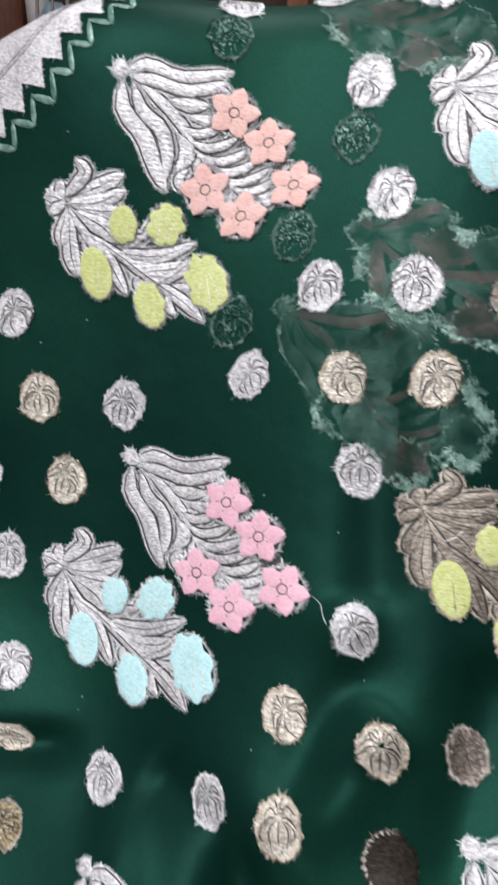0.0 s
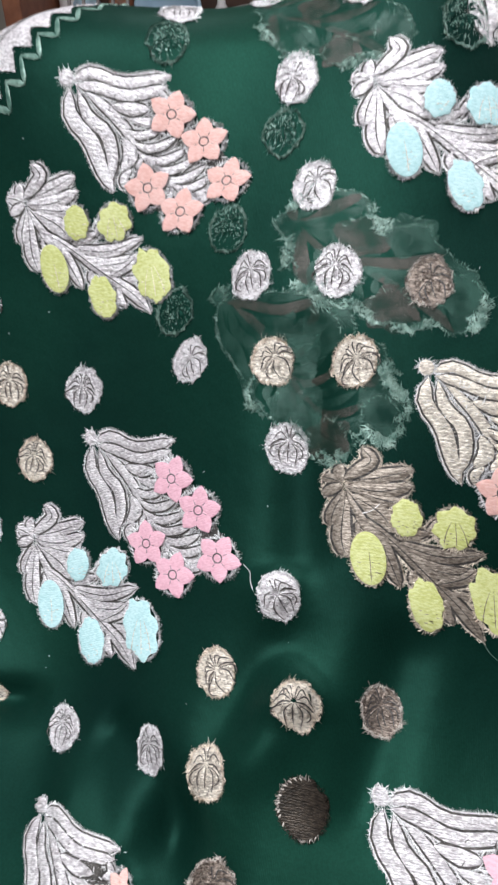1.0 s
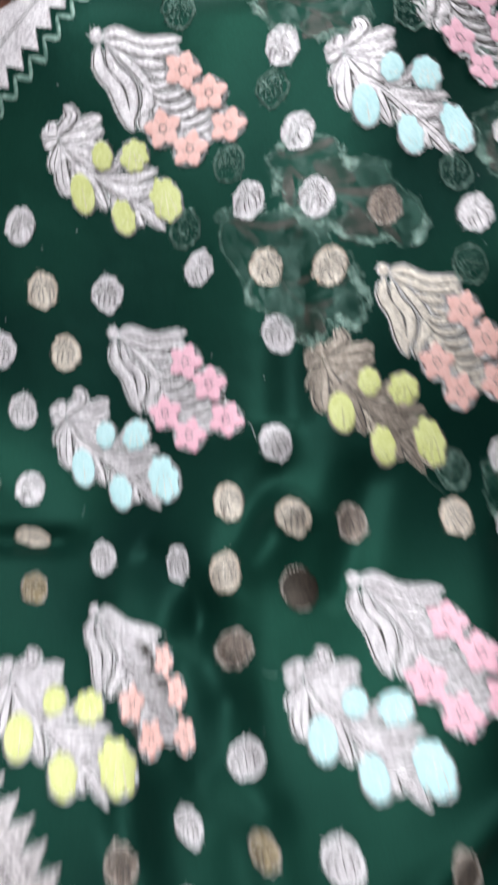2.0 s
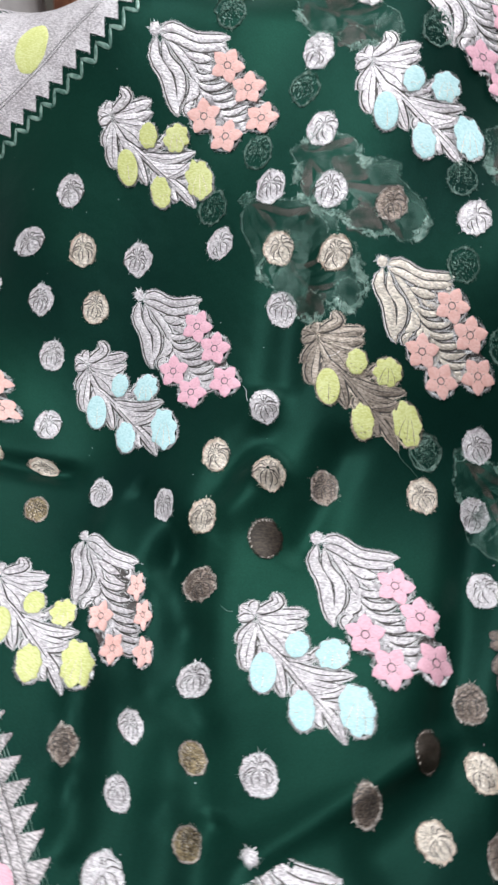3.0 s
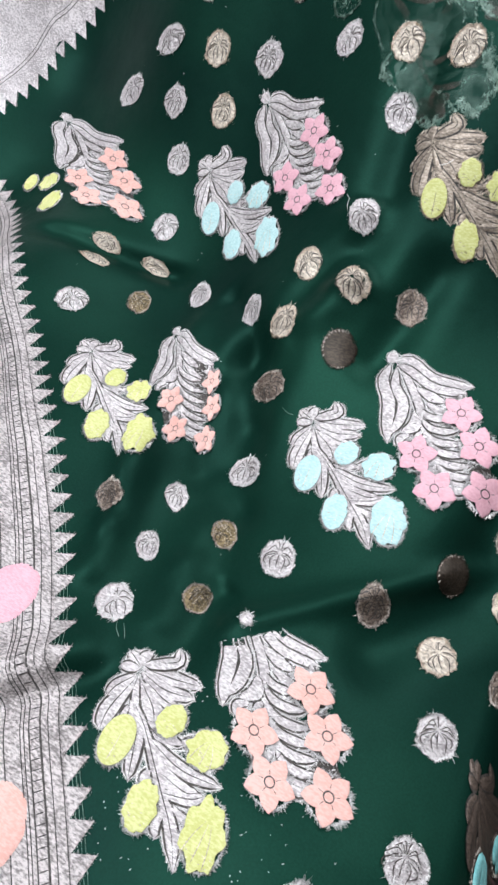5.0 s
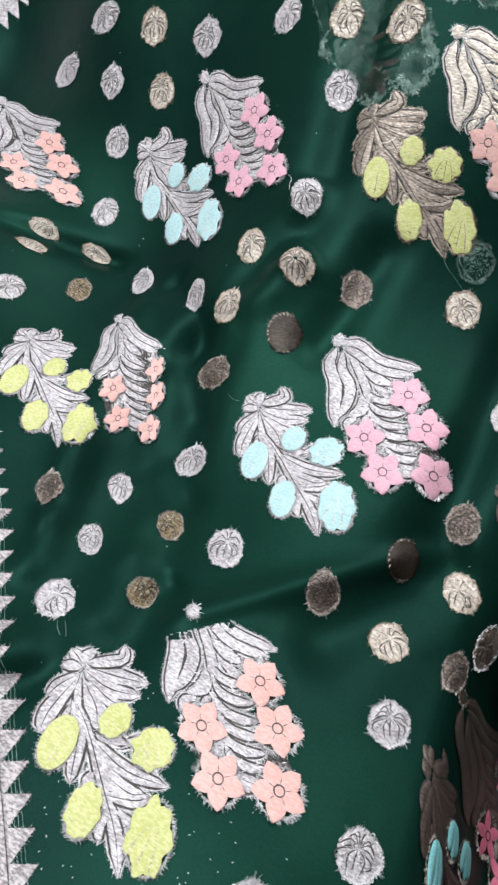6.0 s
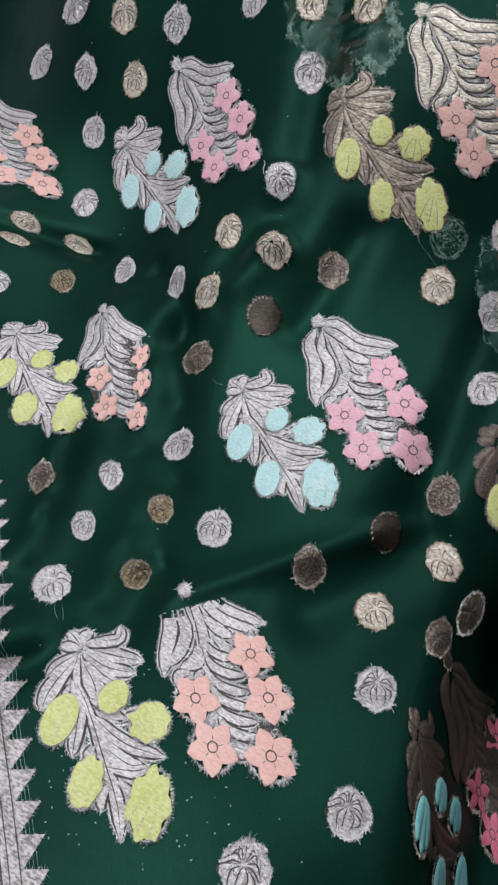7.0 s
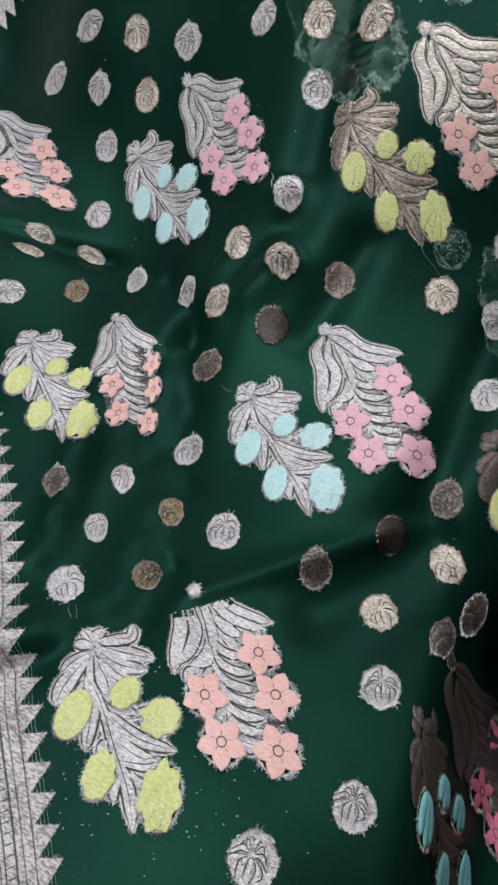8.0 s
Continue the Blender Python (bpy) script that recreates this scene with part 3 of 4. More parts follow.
SPRIG_TWIGS = [
    ([(-0.92, 0.9), (-0.7, 0.4), (-0.3, 0.1), (0.35, -0.55), (0.85, -1.05), (1.15, -1.52)], [.1, .12, .12, .14, .2, .16]),
    ([(-0.78, 0.4), (-0.4, 0.0), (-0.25, -0.4), (-0.12, -0.76)], [.1, .2, .2, .1]), ([(-0.3, 0.08), (0.2, 0.14), (0.42, 0.35), (0.5, 0.5)], [.08, .1, .1, .06]),
    ([(-0.2, 0.02), (0.5, -0.15), (1.2, -0.03)], [.12, .24, .1]), ([(-0.1, -0.12), (0.3, -0.38), (0.75, -0.42), (0.95, -0.3)], [.12, .28, .24, .1]),
]
SPRIG_TIPS = [
    ([(0.4, -0.65), (0.85, -0.48), (1.05, -0.3)], [.1, .2, .1]), ([(0.5, -0.72), (0.85, -0.78), (1.1, -0.78)], [.08, .14, .1]), ([(-0.75, 0.35), (-0.72, 0.1), (-0.6, -0.1)], [.08, .12, .08]),
    ([(-0.35, 0.25), (0.05, 0.2), (0.35, 0.22)], [.08, .12, .08]), ([(0.60, -0.85), (0.58, -1.08), (0.68, -1.28)], [.08, .15, .08]),
    ([(0.14, -0.36), (0.08, -0.58), (0.16, -0.72)], [.08, .14, .08]), ([(0.78, -0.98), (0.98, -1.08), (1.06, -1.24)], [.07, .12, .07]),
]
SPRIG_LEAVES = SPRIG_CROWN + SPRIG_TWIGS + SPRIG_TIPS
# centre, radii, turn, rim lobes
SPRIG_BUDS = [(-0.60, -0.30, 0.27, 0.47, 0.08, 0.0), (0.0, 0.46, 0.24, 0.32, -0.1, 0.02), (0.73, 0.36, 0.32, 0.36, -0.3, 0.055), (0.27, -1.0, 0.26, 0.44, 0.15, 0.03), (1.30, -0.80, 0.34, 0.56, 0.2, 0.055)]


def motif(kind, name, m, bright, label, metal=None, shade=SHADE, veiled=False, buds=(0, 1, 2, 3, 4), leaves=True, tucked=False, squeeze=1.0, dimmed=False):
    rnd = random.Random(name + str(m[0][2]))
    rim, strips = (BELL_RIM, BELL_LEAVES) if kind == "bell" else (SPRIG_RIM, SPRIG_LEAVES)
    d = Drawing()
    full = 0.98 if kind == "bell" else 1.08
    if leaves:
        if kind == "bell" and not veiled:
            d.sheet([(-0.1 + (x + 0.1) * 0.80 * squeeze, 0.1 + (y - 0.1) * 0.82) for x, y in rim], 0.0002, 1, 0.02, rnd)
        if veiled:
            hem = d.sheet(rim, 0.00005, 0, 0.05, rnd)
            d.fringe(hem, 0.03, 0.07, 0.006, 0.0003, rnd, 2)
            for at in rnd.sample(range(len(hem) - 12), 9):
                for _ in range(3):
                    d.fringe([(x + rnd.gauss(0, 0.07), y + rnd.gauss(0, 0.07)) for x, y in hem[at:at + 9]], 0.02, 0.09, 0.008, 0.0004, rnd, 2, True)
        for k, (spine, widths) in enumerate(strips):
            low = 0.00004 * (k % 4) if veiled else 0.0003 + 0.0002 * (k % 4)
            if not veiled and metal is not SHADED_SILVER:       # silver floats that show past the leaf's own edge
                rag = d.strip(spine, [w * full + 0.115 for w in widths], 0.00003, 0.00024, slot=0)
                d.fringe(rag, 0.011, 0.062, 0.0048, 0.0004, rnd, 2)
            edge = d.strip(spine, [w * full + 0.075 for w in widths], 0.00003, low, slot=1)
            inner = d.strip(spine, [w * full for w in widths], 0.00005 if veiled else 0.00042, low + 0.00006, slot=3 if veiled and k % 3 == 1 else 0)
            if veiled:
                continue
            d.stitch(inner, 0.05, low + 0.00044, 0.0060, rnd, (0,) if dimmed else (0, 0, 2))
            if kind == "sprig" and max(widths) > 0.19:   # the leaf's midrib
                d.strip(spine[1:] if len(spine) > 3 else spine, [0.006, 0.024, 0.004], 0.00004, low + 0.00052, slot=1)
        if kind == "bell" and not veiled and not dimmed:
            inner = [(-0.1 + (x + 0.1) * 0.78 * squeeze, 0.1 + (y - 0.1) * 0.80) for x, y in rim]
            d.speckle(inner, 110, 0.05, 0.0004, 0.0013, rnd)
        if tucked:
            d.cut(lambda x, y: (y - 0.59) * 0.66 - (x + 1.58) * 0.79 > 0)
        if kind == "bell":
            knob = (-1.5, 1.2) if tucked else (-1.80, 1.40)
            d.pad(*knob, 0.14, 0.15, 0, 0.0005, scallop=0.06, lobes=7, seg=18)
            d.fringe([(knob[0] + 0.15 * math.cos(a), knob[1] + 0.15 * math.sin(a)) for a in (0.4 * i for i in range(15))], 0.02, 0.10, 0.008, 0.0006, rnd, 2)
    silver = VEILED if veiled else metal or SILVER
    top = d.lay(name, m, [silver, GREEN if veiled else shade, VEILED_FRAY if veiled else WARM_LIT_FRAY if metal is DIM_LIT_SILVER else BROWN_SHADE_FRAY if dimmed else FRAY, VEILED_BROWN], saree, label) if leaves else saree
    if veiled:
        for k, (cx, cy, *_) in enumerate(BELL_FLOWERS if kind == "bell" else SPRIG_BUDS):
            f = Drawing()
            f.pad(cx, cy, 0.40, 0.44, 0.9 * k, 0.0001, 0.0002, 0.14, 3 + k, 40)
            f.fringe([(cx + 0.34 * math.cos(a), cy + 0.38 * math.sin(a)) for a in (0.42 * i for i in range(6 + k))], 0.05, 0.10, 0.006, 0.0003, rnd, 1, True)
            f.lay("veiled_flower", m, [VEILED_BROWN if k % 2 else VEILED, VEILED_FRAY], top)
        return top
    if kind == "bell":
        for k in buds:
            cx, cy, turn = (DRAWN_FLOWERS if squeeze < 1 else BELL_FLOWERS)[k]
            f = Drawing()
            star(f, cx, cy, 0.485, turn + rnd.uniform(-0.15, 0.15), slim=0.72 if dimmed else 1.0)
            f.fringe([(cx + 0.40 * math.cos(a), cy + 0.40 * math.sin(a)) for a in (0.42 * i for i in range(15))], 0.009, 0.10, 0.006, 0.0013, rnd, 2)
            f.p = [(cx + (x - cx) * squeeze, y, h) for x, y, h in f.p]
            f.lay("flower", m, [bright, LINE, BROWN_SHADE_FRAY if dimmed else FRAY, bright], top)
    else:
        for k in buds:
            cx, cy, rx, ry, turn, wavy = SPRIG_BUDS[k]
            f = Drawing()
            if bright is TEAL:       # the padding stands apart in three lobes
                for g, far in ((-0.55, 0.7), (0.05, 1.0), (0.55, 0.75)):
                    f.strip([(cx + 0.3 * g * rx, cy + ry), (cx + g * rx, cy), (cx + g * 1.1 * rx, cy - far * ry)], [0.16, 0.24, 0.20, 0.10], 0.0011, 0.0019, n=9)
            else:
                f.pad(cx, cy, rx, ry, turn, 0.0005, 0.0019, wavy * 1.6, 7, 40, rag=rnd if wavy else None)
                for g in ((-0.45, 0.05, 0.5) if wavy > 0.03 else (0.1,) if wavy == 0 else ()):
                    f.strip([(cx + 0.3 * g * rx, cy + 0.35 * ry), (cx + g * 0.9 * rx, cy - 0.2 * ry), (cx + g * 1.25 * rx, cy - 0.85 * ry)], [0.006, 0.012, 0.018], 0.00006, 0.0024, n=6, slot=2)
                for _ in range(9):
                    x, y = cx + rnd.uniform(-0.7, 0.7) * rx, cy + rnd.uniform(-0.8, -0.1) * ry
                    f.strip([(x, y), (x + rnd.uniform(0.03, 0.07), y + rnd.uniform(-0.02, 0.02))], [0.014, 0.014], 0.00005, 0.00242, n=2, slot=2)
            ring = [(cx + rx * math.cos(a) * math.cos(turn) - ry * math.sin(a) * math.sin(turn), cy + rx * math.cos(a) * math.sin(turn) + ry * math.sin(a) * math.cos(turn))
                    for a in (2 * math.pi * i / 24 for i in range(24))]
            f.fringe(ring, 0.012, 0.07, 0.006, 0.0012, rnd, 1)
            f.fringe(ring[13:23], 0.012, 0.085, 0.006, 0.0012, rnd, 1, True)
            f.lay("bud", m, [bright, WARM_LIT_FRAY if metal is DIM_LIT_SILVER else BROWN_SHADE_FRAY if dimmed else FRAY, BROWN_SHADE_SILVER if dimmed else WARM_LIT_SILVER], top)
    return top


def dot_drawing(seed):
    """A small woven chrysanthemum: a ragged silver round, cut by dark curved lines into petals that fan up and hang down."""
    rnd = random.Random(seed)
    d = Drawing()
    rim = [((0.90 + rnd.uniform(-0.11, 0.06)) * math.cos(a), (0.95 + rnd.uniform(-0.11, 0.06)) * math.sin(a)) for a in (2 * math.pi * i / 17 for i in range(17))]
    edge = d.sheet(rim, 0.0005, 0, 0.04, rnd)
    d.fringe(edge, 0.015, 0.12, 0.011, 0.0008, rnd, 2)
    for at in rnd.sample(range(len(edge) - 9), 5):
        d.fringe(edge[at:at + 5], 0.03, 0.27, 0.011, 0.0008, rnd, 2, True)
    hx, hy = rnd.uniform(-0.15, 0.15), rnd.uniform(0.02, 0.28)
    lean = rnd.uniform(-0.45, 0.45)
    cl, sl = math.cos(lean), math.sin(lean)

    def lean_over(spine):
        return [(hx + (x - hx) * cl - (y - hy) * sl, hy + (x - hx) * sl + (y - hy) * cl) for x, y in spine]
    fan, drop, petals = [], [], []
    n = rnd.choice((6, 7, 8))
    for i in range(n):                                   # the fan above, its tips bent aside
        a = math.radians(-8 + 196 * (i + rnd.uniform(-0.2, 0.2)) / (n - 1))
        far = rnd.uniform(0.85, 1.05)
        tip = (hx + far * 0.86 * math.cos(a), hy + far * (0.66 - 0.30 * abs(math.cos(a))) * math.sin(a) - 0.30 * abs(math.cos(a)))
        fan.append(lean_over([(hx + 0.10 * math.cos(a), hy + 0.08 * math.sin(a)), (hx + 0.44 * math.cos(a), hy + 0.46 * math.sin(a) + 0.03), tip]))
    for g, far in ((-0.80, 0.60), (-0.40, 0.84), (rnd.uniform(-0.1, 0.1), 0.7), (0.40, 0.86), (0.78, 0.58)):      # the hanging ones, bulged outwards
        g *= rnd.uniform(0.8, 1.15)
        drop.append(lean_over([(hx + 0.10 * g, hy - 0.05), (hx + 0.85 * g, hy - 0.30), (hx + 0.95 * g, hy - 0.56), (hx + rnd.uniform(0.5, 0.8) * g, hy - far - 0.12)]))
    for row in (fan, drop):
        for p, q in zip(row, row[1:]):                   # raised petals between the lines
            petals.append([((a[0] + b[0]) / 2, (a[1] + b[1]) / 2) for a, b in zip(p, q)][:3])
    for spine in petals:
        inner = d.strip(spine, [0.08, 0.24, 0.28, 0.16], 0.0006, 0.0006, n=6)
        d.stitch(inner, 0.05, 0.0012, 0.014, rnd, (3, 3, 3, 1))
    for spine in fan + drop:
        if rnd.random() < 0.88:
            d.strip(spine, [0.02, 0.05, 0.06, 0.025], 0.00005, 0.00128, n=8, slot=1)
    for k in range(84):                                  # strands that cross the petals, pale ones and dark gaps
        a, r = rnd.uniform(0, 6.28), 0.88 * math.sqrt(rnd.random())
        x, y = r * 0.9 * math.cos(a), r * math.sin(a)
        t = math.atan2(y - hy, x - hx) + rnd.gauss(0, 0.45)
        long, dark = rnd.uniform(0.07, 0.16), k % 3 == 0
        d.strip([(x, y), (x + long * math.cos(t), y + long * math.sin(t))], [0.012, 0.024] if dark else [0.02, 0.036], 0.00006, 0.00133 if dark else 0.0013, n=2, slot=1 if dark else 3)
    for i in range(16):                                  # curled petal tips along the rim
        if rnd.random() < 0.45:
            continue
        a = 2 * math.pi * (i + rnd.uniform(-0.3, 0.3)) / 16
        r = rnd.uniform(0.74, 0.92)
        d.strip([(r * math.cos(a - 0.11), r * math.sin(a - 0.11)), ((r + 0.07) * math.cos(a), (r + 0.07) * math.sin(a)), (r * math.cos(a + 0.11), r * math.sin(a + 0.11))],
                [0.02, 0.06, 0.02], 0.0003, 0.0009, n=5, slot=2)
    return d


def flat_dot_drawing(seed):
    """The same round with its threads lying smooth: only cut ends at the rim."""
    rnd = random.Random(seed)
    d = Drawing()
    d.pad(0, 0, 0.93, 0.98, 0, 0.0004, 0.0005, 0.02, 8, 34, rag=rnd)
    rim = [(0.90 * math.cos(a), 0.96 * math.sin(a)) for a in (2 * math.pi * i / 30 for i in range(30))]
    d.fringe(rim, 0.03, 0.14, 0.013, 0.0008, rnd, 1)
    d.fringe(rim[4:15], 0.035, 0.15, 0.012, 0.0009, rnd, 2, True)
    d.fringe(rim[20:25], 0.06, 0.13, 0.012, 0.0009, rnd, 2, True)
    for i in range(5, 15):
        a = 0.24 * i + rnd.uniform(-0.06, 0.06)
        d.strip([(0.80 * math.cos(a), 0.84 * math.sin(a)), (0.92 * math.cos(a + 0.1), 0.98 * math.sin(a + 0.1))], [0.04, 0.08], 0.0003, 0.0009, n=4, slot=2)
    return d


DOTS = [dot_drawing(k) for k in range(9)]
FLAT_DOTS = [flat_dot_drawing(k) for k in range(3)]
count = 0


def dot(u, v, mats, label="", name="woven_dot", wide=0.0117, tall=0.0130, turn=0.0, smooth_threads=False):
    global count
    count += 1
    e = 0.003
    a, b = place(np.array([u - e, u + e, u, u]), np.array([v, v, v - e, v + e]), height(np.array([u - e, u + e, u, u]), np.array([v, v, v - e, v + e]))).reshape(2, 2, 3)
    su, sv = np.linalg.norm(a[1] - a[0]) / (2 * e), np.linalg.norm(b[1] - b[0]) / (2 * e)
    rnd = random.Random(count)
    t = 0.445 - 0.49 * u - 0.82 * v + 4.1 * u * v + rnd.uniform(-0.1, 0.1) + turn
    q = rnd.uniform(0.95, 1.05)
    drawing = FLAT_DOTS[count % 3] if smooth_threads else DOTS[count % 9]
    return drawing.lay(name, [(q * wide * math.cos(t) / su, -q * tall * math.sin(t) / su, u), (q * wide * math.sin(t) / sv, q * tall * math.cos(t) / sv, v)], mats, saree, label)


# pattern-to-cloth maps of the motifs: two rows (along x, along y, offset)
BELLS = [
    ("bell", "peach", "silver", [(0.0273, -0.0024, -0.0752), (0.0025, 0.0224, 0.3172)]),
    ("bell", "pink", "silver", [(0.0270, -0.0020, -0.0569), (-0.0028, 0.0251, 0.1469)]),
    ("bell", "peach", "warm_lit_silver", [(0.0258, -0.0004, 0.1173), (-0.0016, 0.0228, 0.1810)]),
    ("bell", "pink", "silver", [(0.0274, -0.0006, 0.1198), (-0.0018, 0.0270, -0.0108)]),
    ("bell", "peach", "silver", [(0.0234, -0.0000, -0.0513), (-0.0063, 0.0226, -0.0455)]),
    ("bell", "peach", "silver", [(0.0280, -0.0001, 0.1157), (-0.0032, 0.0219, -0.1880)]),
    ("bell", "peach", "silver", [(0.0420, 0.0028, -0.2516), (-0.0087, 0.0225, 0.1094)]),
    ("bell", "crimson", "shaded_silver", [(0.0237, -0.0054, 0.2665), (-0.0103, 0.0267, -0.1931)]),
    ("bell", "pink", "silver", [(0.0281, -0.0022, 0.1115), (0.0026, 0.0226, 0.3796)]),
]
SPRIGS = [
    ("sprig", "yellow", "silver", [(0.0296, -0.0061, -0.1193), (0.0041, 0.0225, 0.2771)]),
    ("sprig", "blue", "silver", [(0.0312, -0.0057, -0.1042), (0.0025, 0.0276, 0.1073)]),
    ("sprig", "yellow", "dim_lit_silver", [(0.0301, -0.0035, 0.0702), (0.0015, 0.0249, 0.1396)]),
    ("sprig", "blue", "silver", [(0.0305, -0.0023, 0.0739), (0.0026, 0.0261, -0.0548)]),
    ("sprig", "yellow", "silver", [(0.0273, -0.0066, -0.0966), (0.0017, 0.0251, -0.0716)]),
    ("sprig", "yellow", "silver", [(0.0308, -0.0011, 0.0712), (0.0005, 0.0234, -0.2265)]),
    ("sprig", "blue", "silver", [(0.0297, -0.0055, 0.0656), (0.0058, 0.0261, 0.3220)]),
    ("sprig", "teal", "shaded_silver", [(0.0193, -0.0062, 0.2370), (-0.0145, 0.0250, -0.2142)]),
    ("sprig", "yellow", "shaded_silver", [(0.0305, -0.0032, 0.2319), (0.0026, 0.0270, -0.0333)]),
]
# all sprays are silver thread; the other tones hold reflected light and shade
TONE = {"silver": SILVER, "warm_lit_silver": WARM_LIT_SILVER, "dim_lit_silver": DIM_LIT_SILVER, "shaded_silver": SHADED_SILVER}
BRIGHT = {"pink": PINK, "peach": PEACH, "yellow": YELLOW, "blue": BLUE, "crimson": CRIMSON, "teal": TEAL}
for k, (kind, colour, tone, m) in enumerate(BELLS + SPRIGS):
    what = "five star flowers" if kind == "bell" else "five tulip buds"
    motif(kind, kind + "_motif", m, BRIGHT[colour], "%s thread spray with %s %s" % (tone, colour, what), TONE[tone], tucked=k == 5, dimmed=tone in ("shaded_silver", "dim_lit_silver"), squeeze=0.66 if k == 4 else 1.0)
# only its buds look out of the fold
motif("sprig", "sprig_motif", [(0.0229, -0.0102, -0.3065), (0.0125, 0.0258, 0.0682)], YELLOW, "", buds=(1, 2, 4), leaves=False)
for kind, m in [
    ("bell", [(0.0271, -0.0020, 0.0149), (-0.0018, 0.0248, 0.2129)]),
    ("sprig", [(0.0303, -0.0061, 0.0368), (0.0039, 0.0227, 0.2619)]),
    ("sprig", [(0.0242, -0.0049, 0.0021), (0.0031, 0.0181, 0.3764)]),
    ("bell", [(0.0265, -0.0000, 0.2009), (-0.0018, 0.0257, 0.0737)]),
    ("sprig", [(0.0298, -0.0047, 0.1637), (0.0063, 0.0268, 0.2973)]),
]:
    motif(kind, "veiled_" + kind, m, None, "dull green spray seen through the sheer cloth", veiled=True)

for u, v in [
    (-0.1806, 0.2493), (-0.1147, 0.2114), (-0.1723, 0.1349), (-0.0491, 0.2220), (-0.0198, 0.2580), (0.0242, 0.2568),
    (0.0134, 0.1094), (-0.0071, 0.3498), (0.0083, 0.2968), (-0.1581, 0.0794), (-0.1914, 0.1744), 
    (0.0682, -0.1201), (0.1245, 0.2547), (0.1856, -0.1640), (0.1941, -0.2150), (0.1638, 0.1221), (0.1720, 0.0772),
    (0.1831, 0.0227), (-0.1699, -0.0177), (0.1981, 0.1165), (0.0083, 0.1797), (0.1837, 0.1617), (-0.0755, 0.3918),
    (-0.0287, 0.4064), (0.0215, 0.3926), (0.1440, 0.3136), (0.1547, 0.2563), (0.1685, 0.2119), (0.1622, -0.2476),
]:
    dot(u, v, [SILVER, DOT_SHADE, FRAY, FRAY])
dot(0.0142, -0.0789, [SILVER, DOT_SHADE, FRAY, FRAY], wide=0.0140, tall=0.0118)
dot(0.0007, -0.0184, [BROWN_SHADE_SILVER, LINE, BROWN_SHADE_FRAY, DIM_LIT_SILVER], "silver thread with brown shade in its colour", wide=0.0140, tall=0.0125)
for u, v in [(-0.1848, 0.0244), (-0.1913, 0.0451), (-0.1498, 0.0458)]:                                 # on the steep side of a fold
    dot(u, v, [WARM_LIT_SILVER, DOT_SHADE, WARM_LIT_FRAY, WARM_LIT_FRAY], wide=0.0132, tall=0.0072, turn=-0.5)
for u, v in [(0.2206, -0.1072)]:                                   # where the cloth starts to fall
    dot(u, v, [DIM_LIT_SILVER, DOT_SHADE, FRAY, DIM_LIT_SILVER], wide=0.0175, tall=0.0135)
for u, v in [(-0.2474, 0.1820), (-0.2111, 0.2139)]:                                   # on the slope that turns to the border
    dot(u, v, [SILVER, DOT_SHADE, FRAY, FRAY], wide=0.0165, tall=0.0125)
for u, v in [(-0.0133, -0.1144), (-0.0056, -0.1488)]:                                  # narrow on a steep fold
    dot(u, v, [SILVER, DOT_SHADE, FRAY, FRAY], wide=0.0074, tall=0.0124)
for u, v in [(0.0037, -0.1829), (-0.0423, 0.0314), (-0.0957, 0.0337)]:                                  # on folds that turn aside
    dot(u, v, [SILVER, DOT_SHADE, FRAY, FRAY], wide=0.0104, tall=0.0134)
# silver dots, a golden reflection given as their colour
for u, v in [(-0.1360, 0.0082), (0.0281, -0.1216), (0.0393, -0.1616)]:
    dot(u, v, [GOLD_LIT_SILVER, DEEP_SHADE_SILVER, BROWN_SHADE_FRAY, WARM_LIT_SILVER], "silver thread with a dull golden reflection in its colour", wide=0.0090, tall=0.0124)
dot(-0.0131, 0.0713, [WARM_LIT_SILVER, DOT_SHADE, WARM_LIT_FRAY, WARM_LIT_FRAY], "silver thread with a warm reflection in its colour", wide=0.0108, tall=0.0130)
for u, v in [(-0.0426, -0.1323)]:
    dot(u, v, [BROWN_SHADE_SILVER, LINE, BROWN_SHADE_FRAY, DIM_LIT_SILVER], "silver thread with brown shade in its colour on a turned fold", wide=0.0092, tall=0.0112)
# silver dots turned to the dark room; the brown stands for that reflection
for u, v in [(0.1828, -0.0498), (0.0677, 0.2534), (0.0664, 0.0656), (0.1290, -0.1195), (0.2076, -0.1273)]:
    dot(u, v, [BROWN_SHADE_SILVER, LINE, BROWN_SHADE_FRAY, DIM_LIT_SILVER], "silver thread with brown shade in its colour")
# the darkest of them, with the shade in the thread colour
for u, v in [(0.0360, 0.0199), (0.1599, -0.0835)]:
    dot(u, v, [DEEP_SHADE_SILVER, DEEP_SHADE_SILVER, BROWN_SHADE_FRAY], "silver thread with deep shade in its colour and pale ends", smooth_threads=True)
for u, v in [(0.0371, 0.2169), (0.0285, 0.0613), (-0.0100, 0.0267), (0.1704, -0.1280), (-0.1627, 0.2116), (-0.1431, 0.1740), (0.1334, 0.0779), (0.1960, -0.0859), (-0.0039, 0.2181)]:
    dot(u, v, [WARM_LIT_SILVER, DOT_SHADE, WARM_LIT_FRAY, WARM_LIT_FRAY], "silver thread with a warm reflection in its colour")
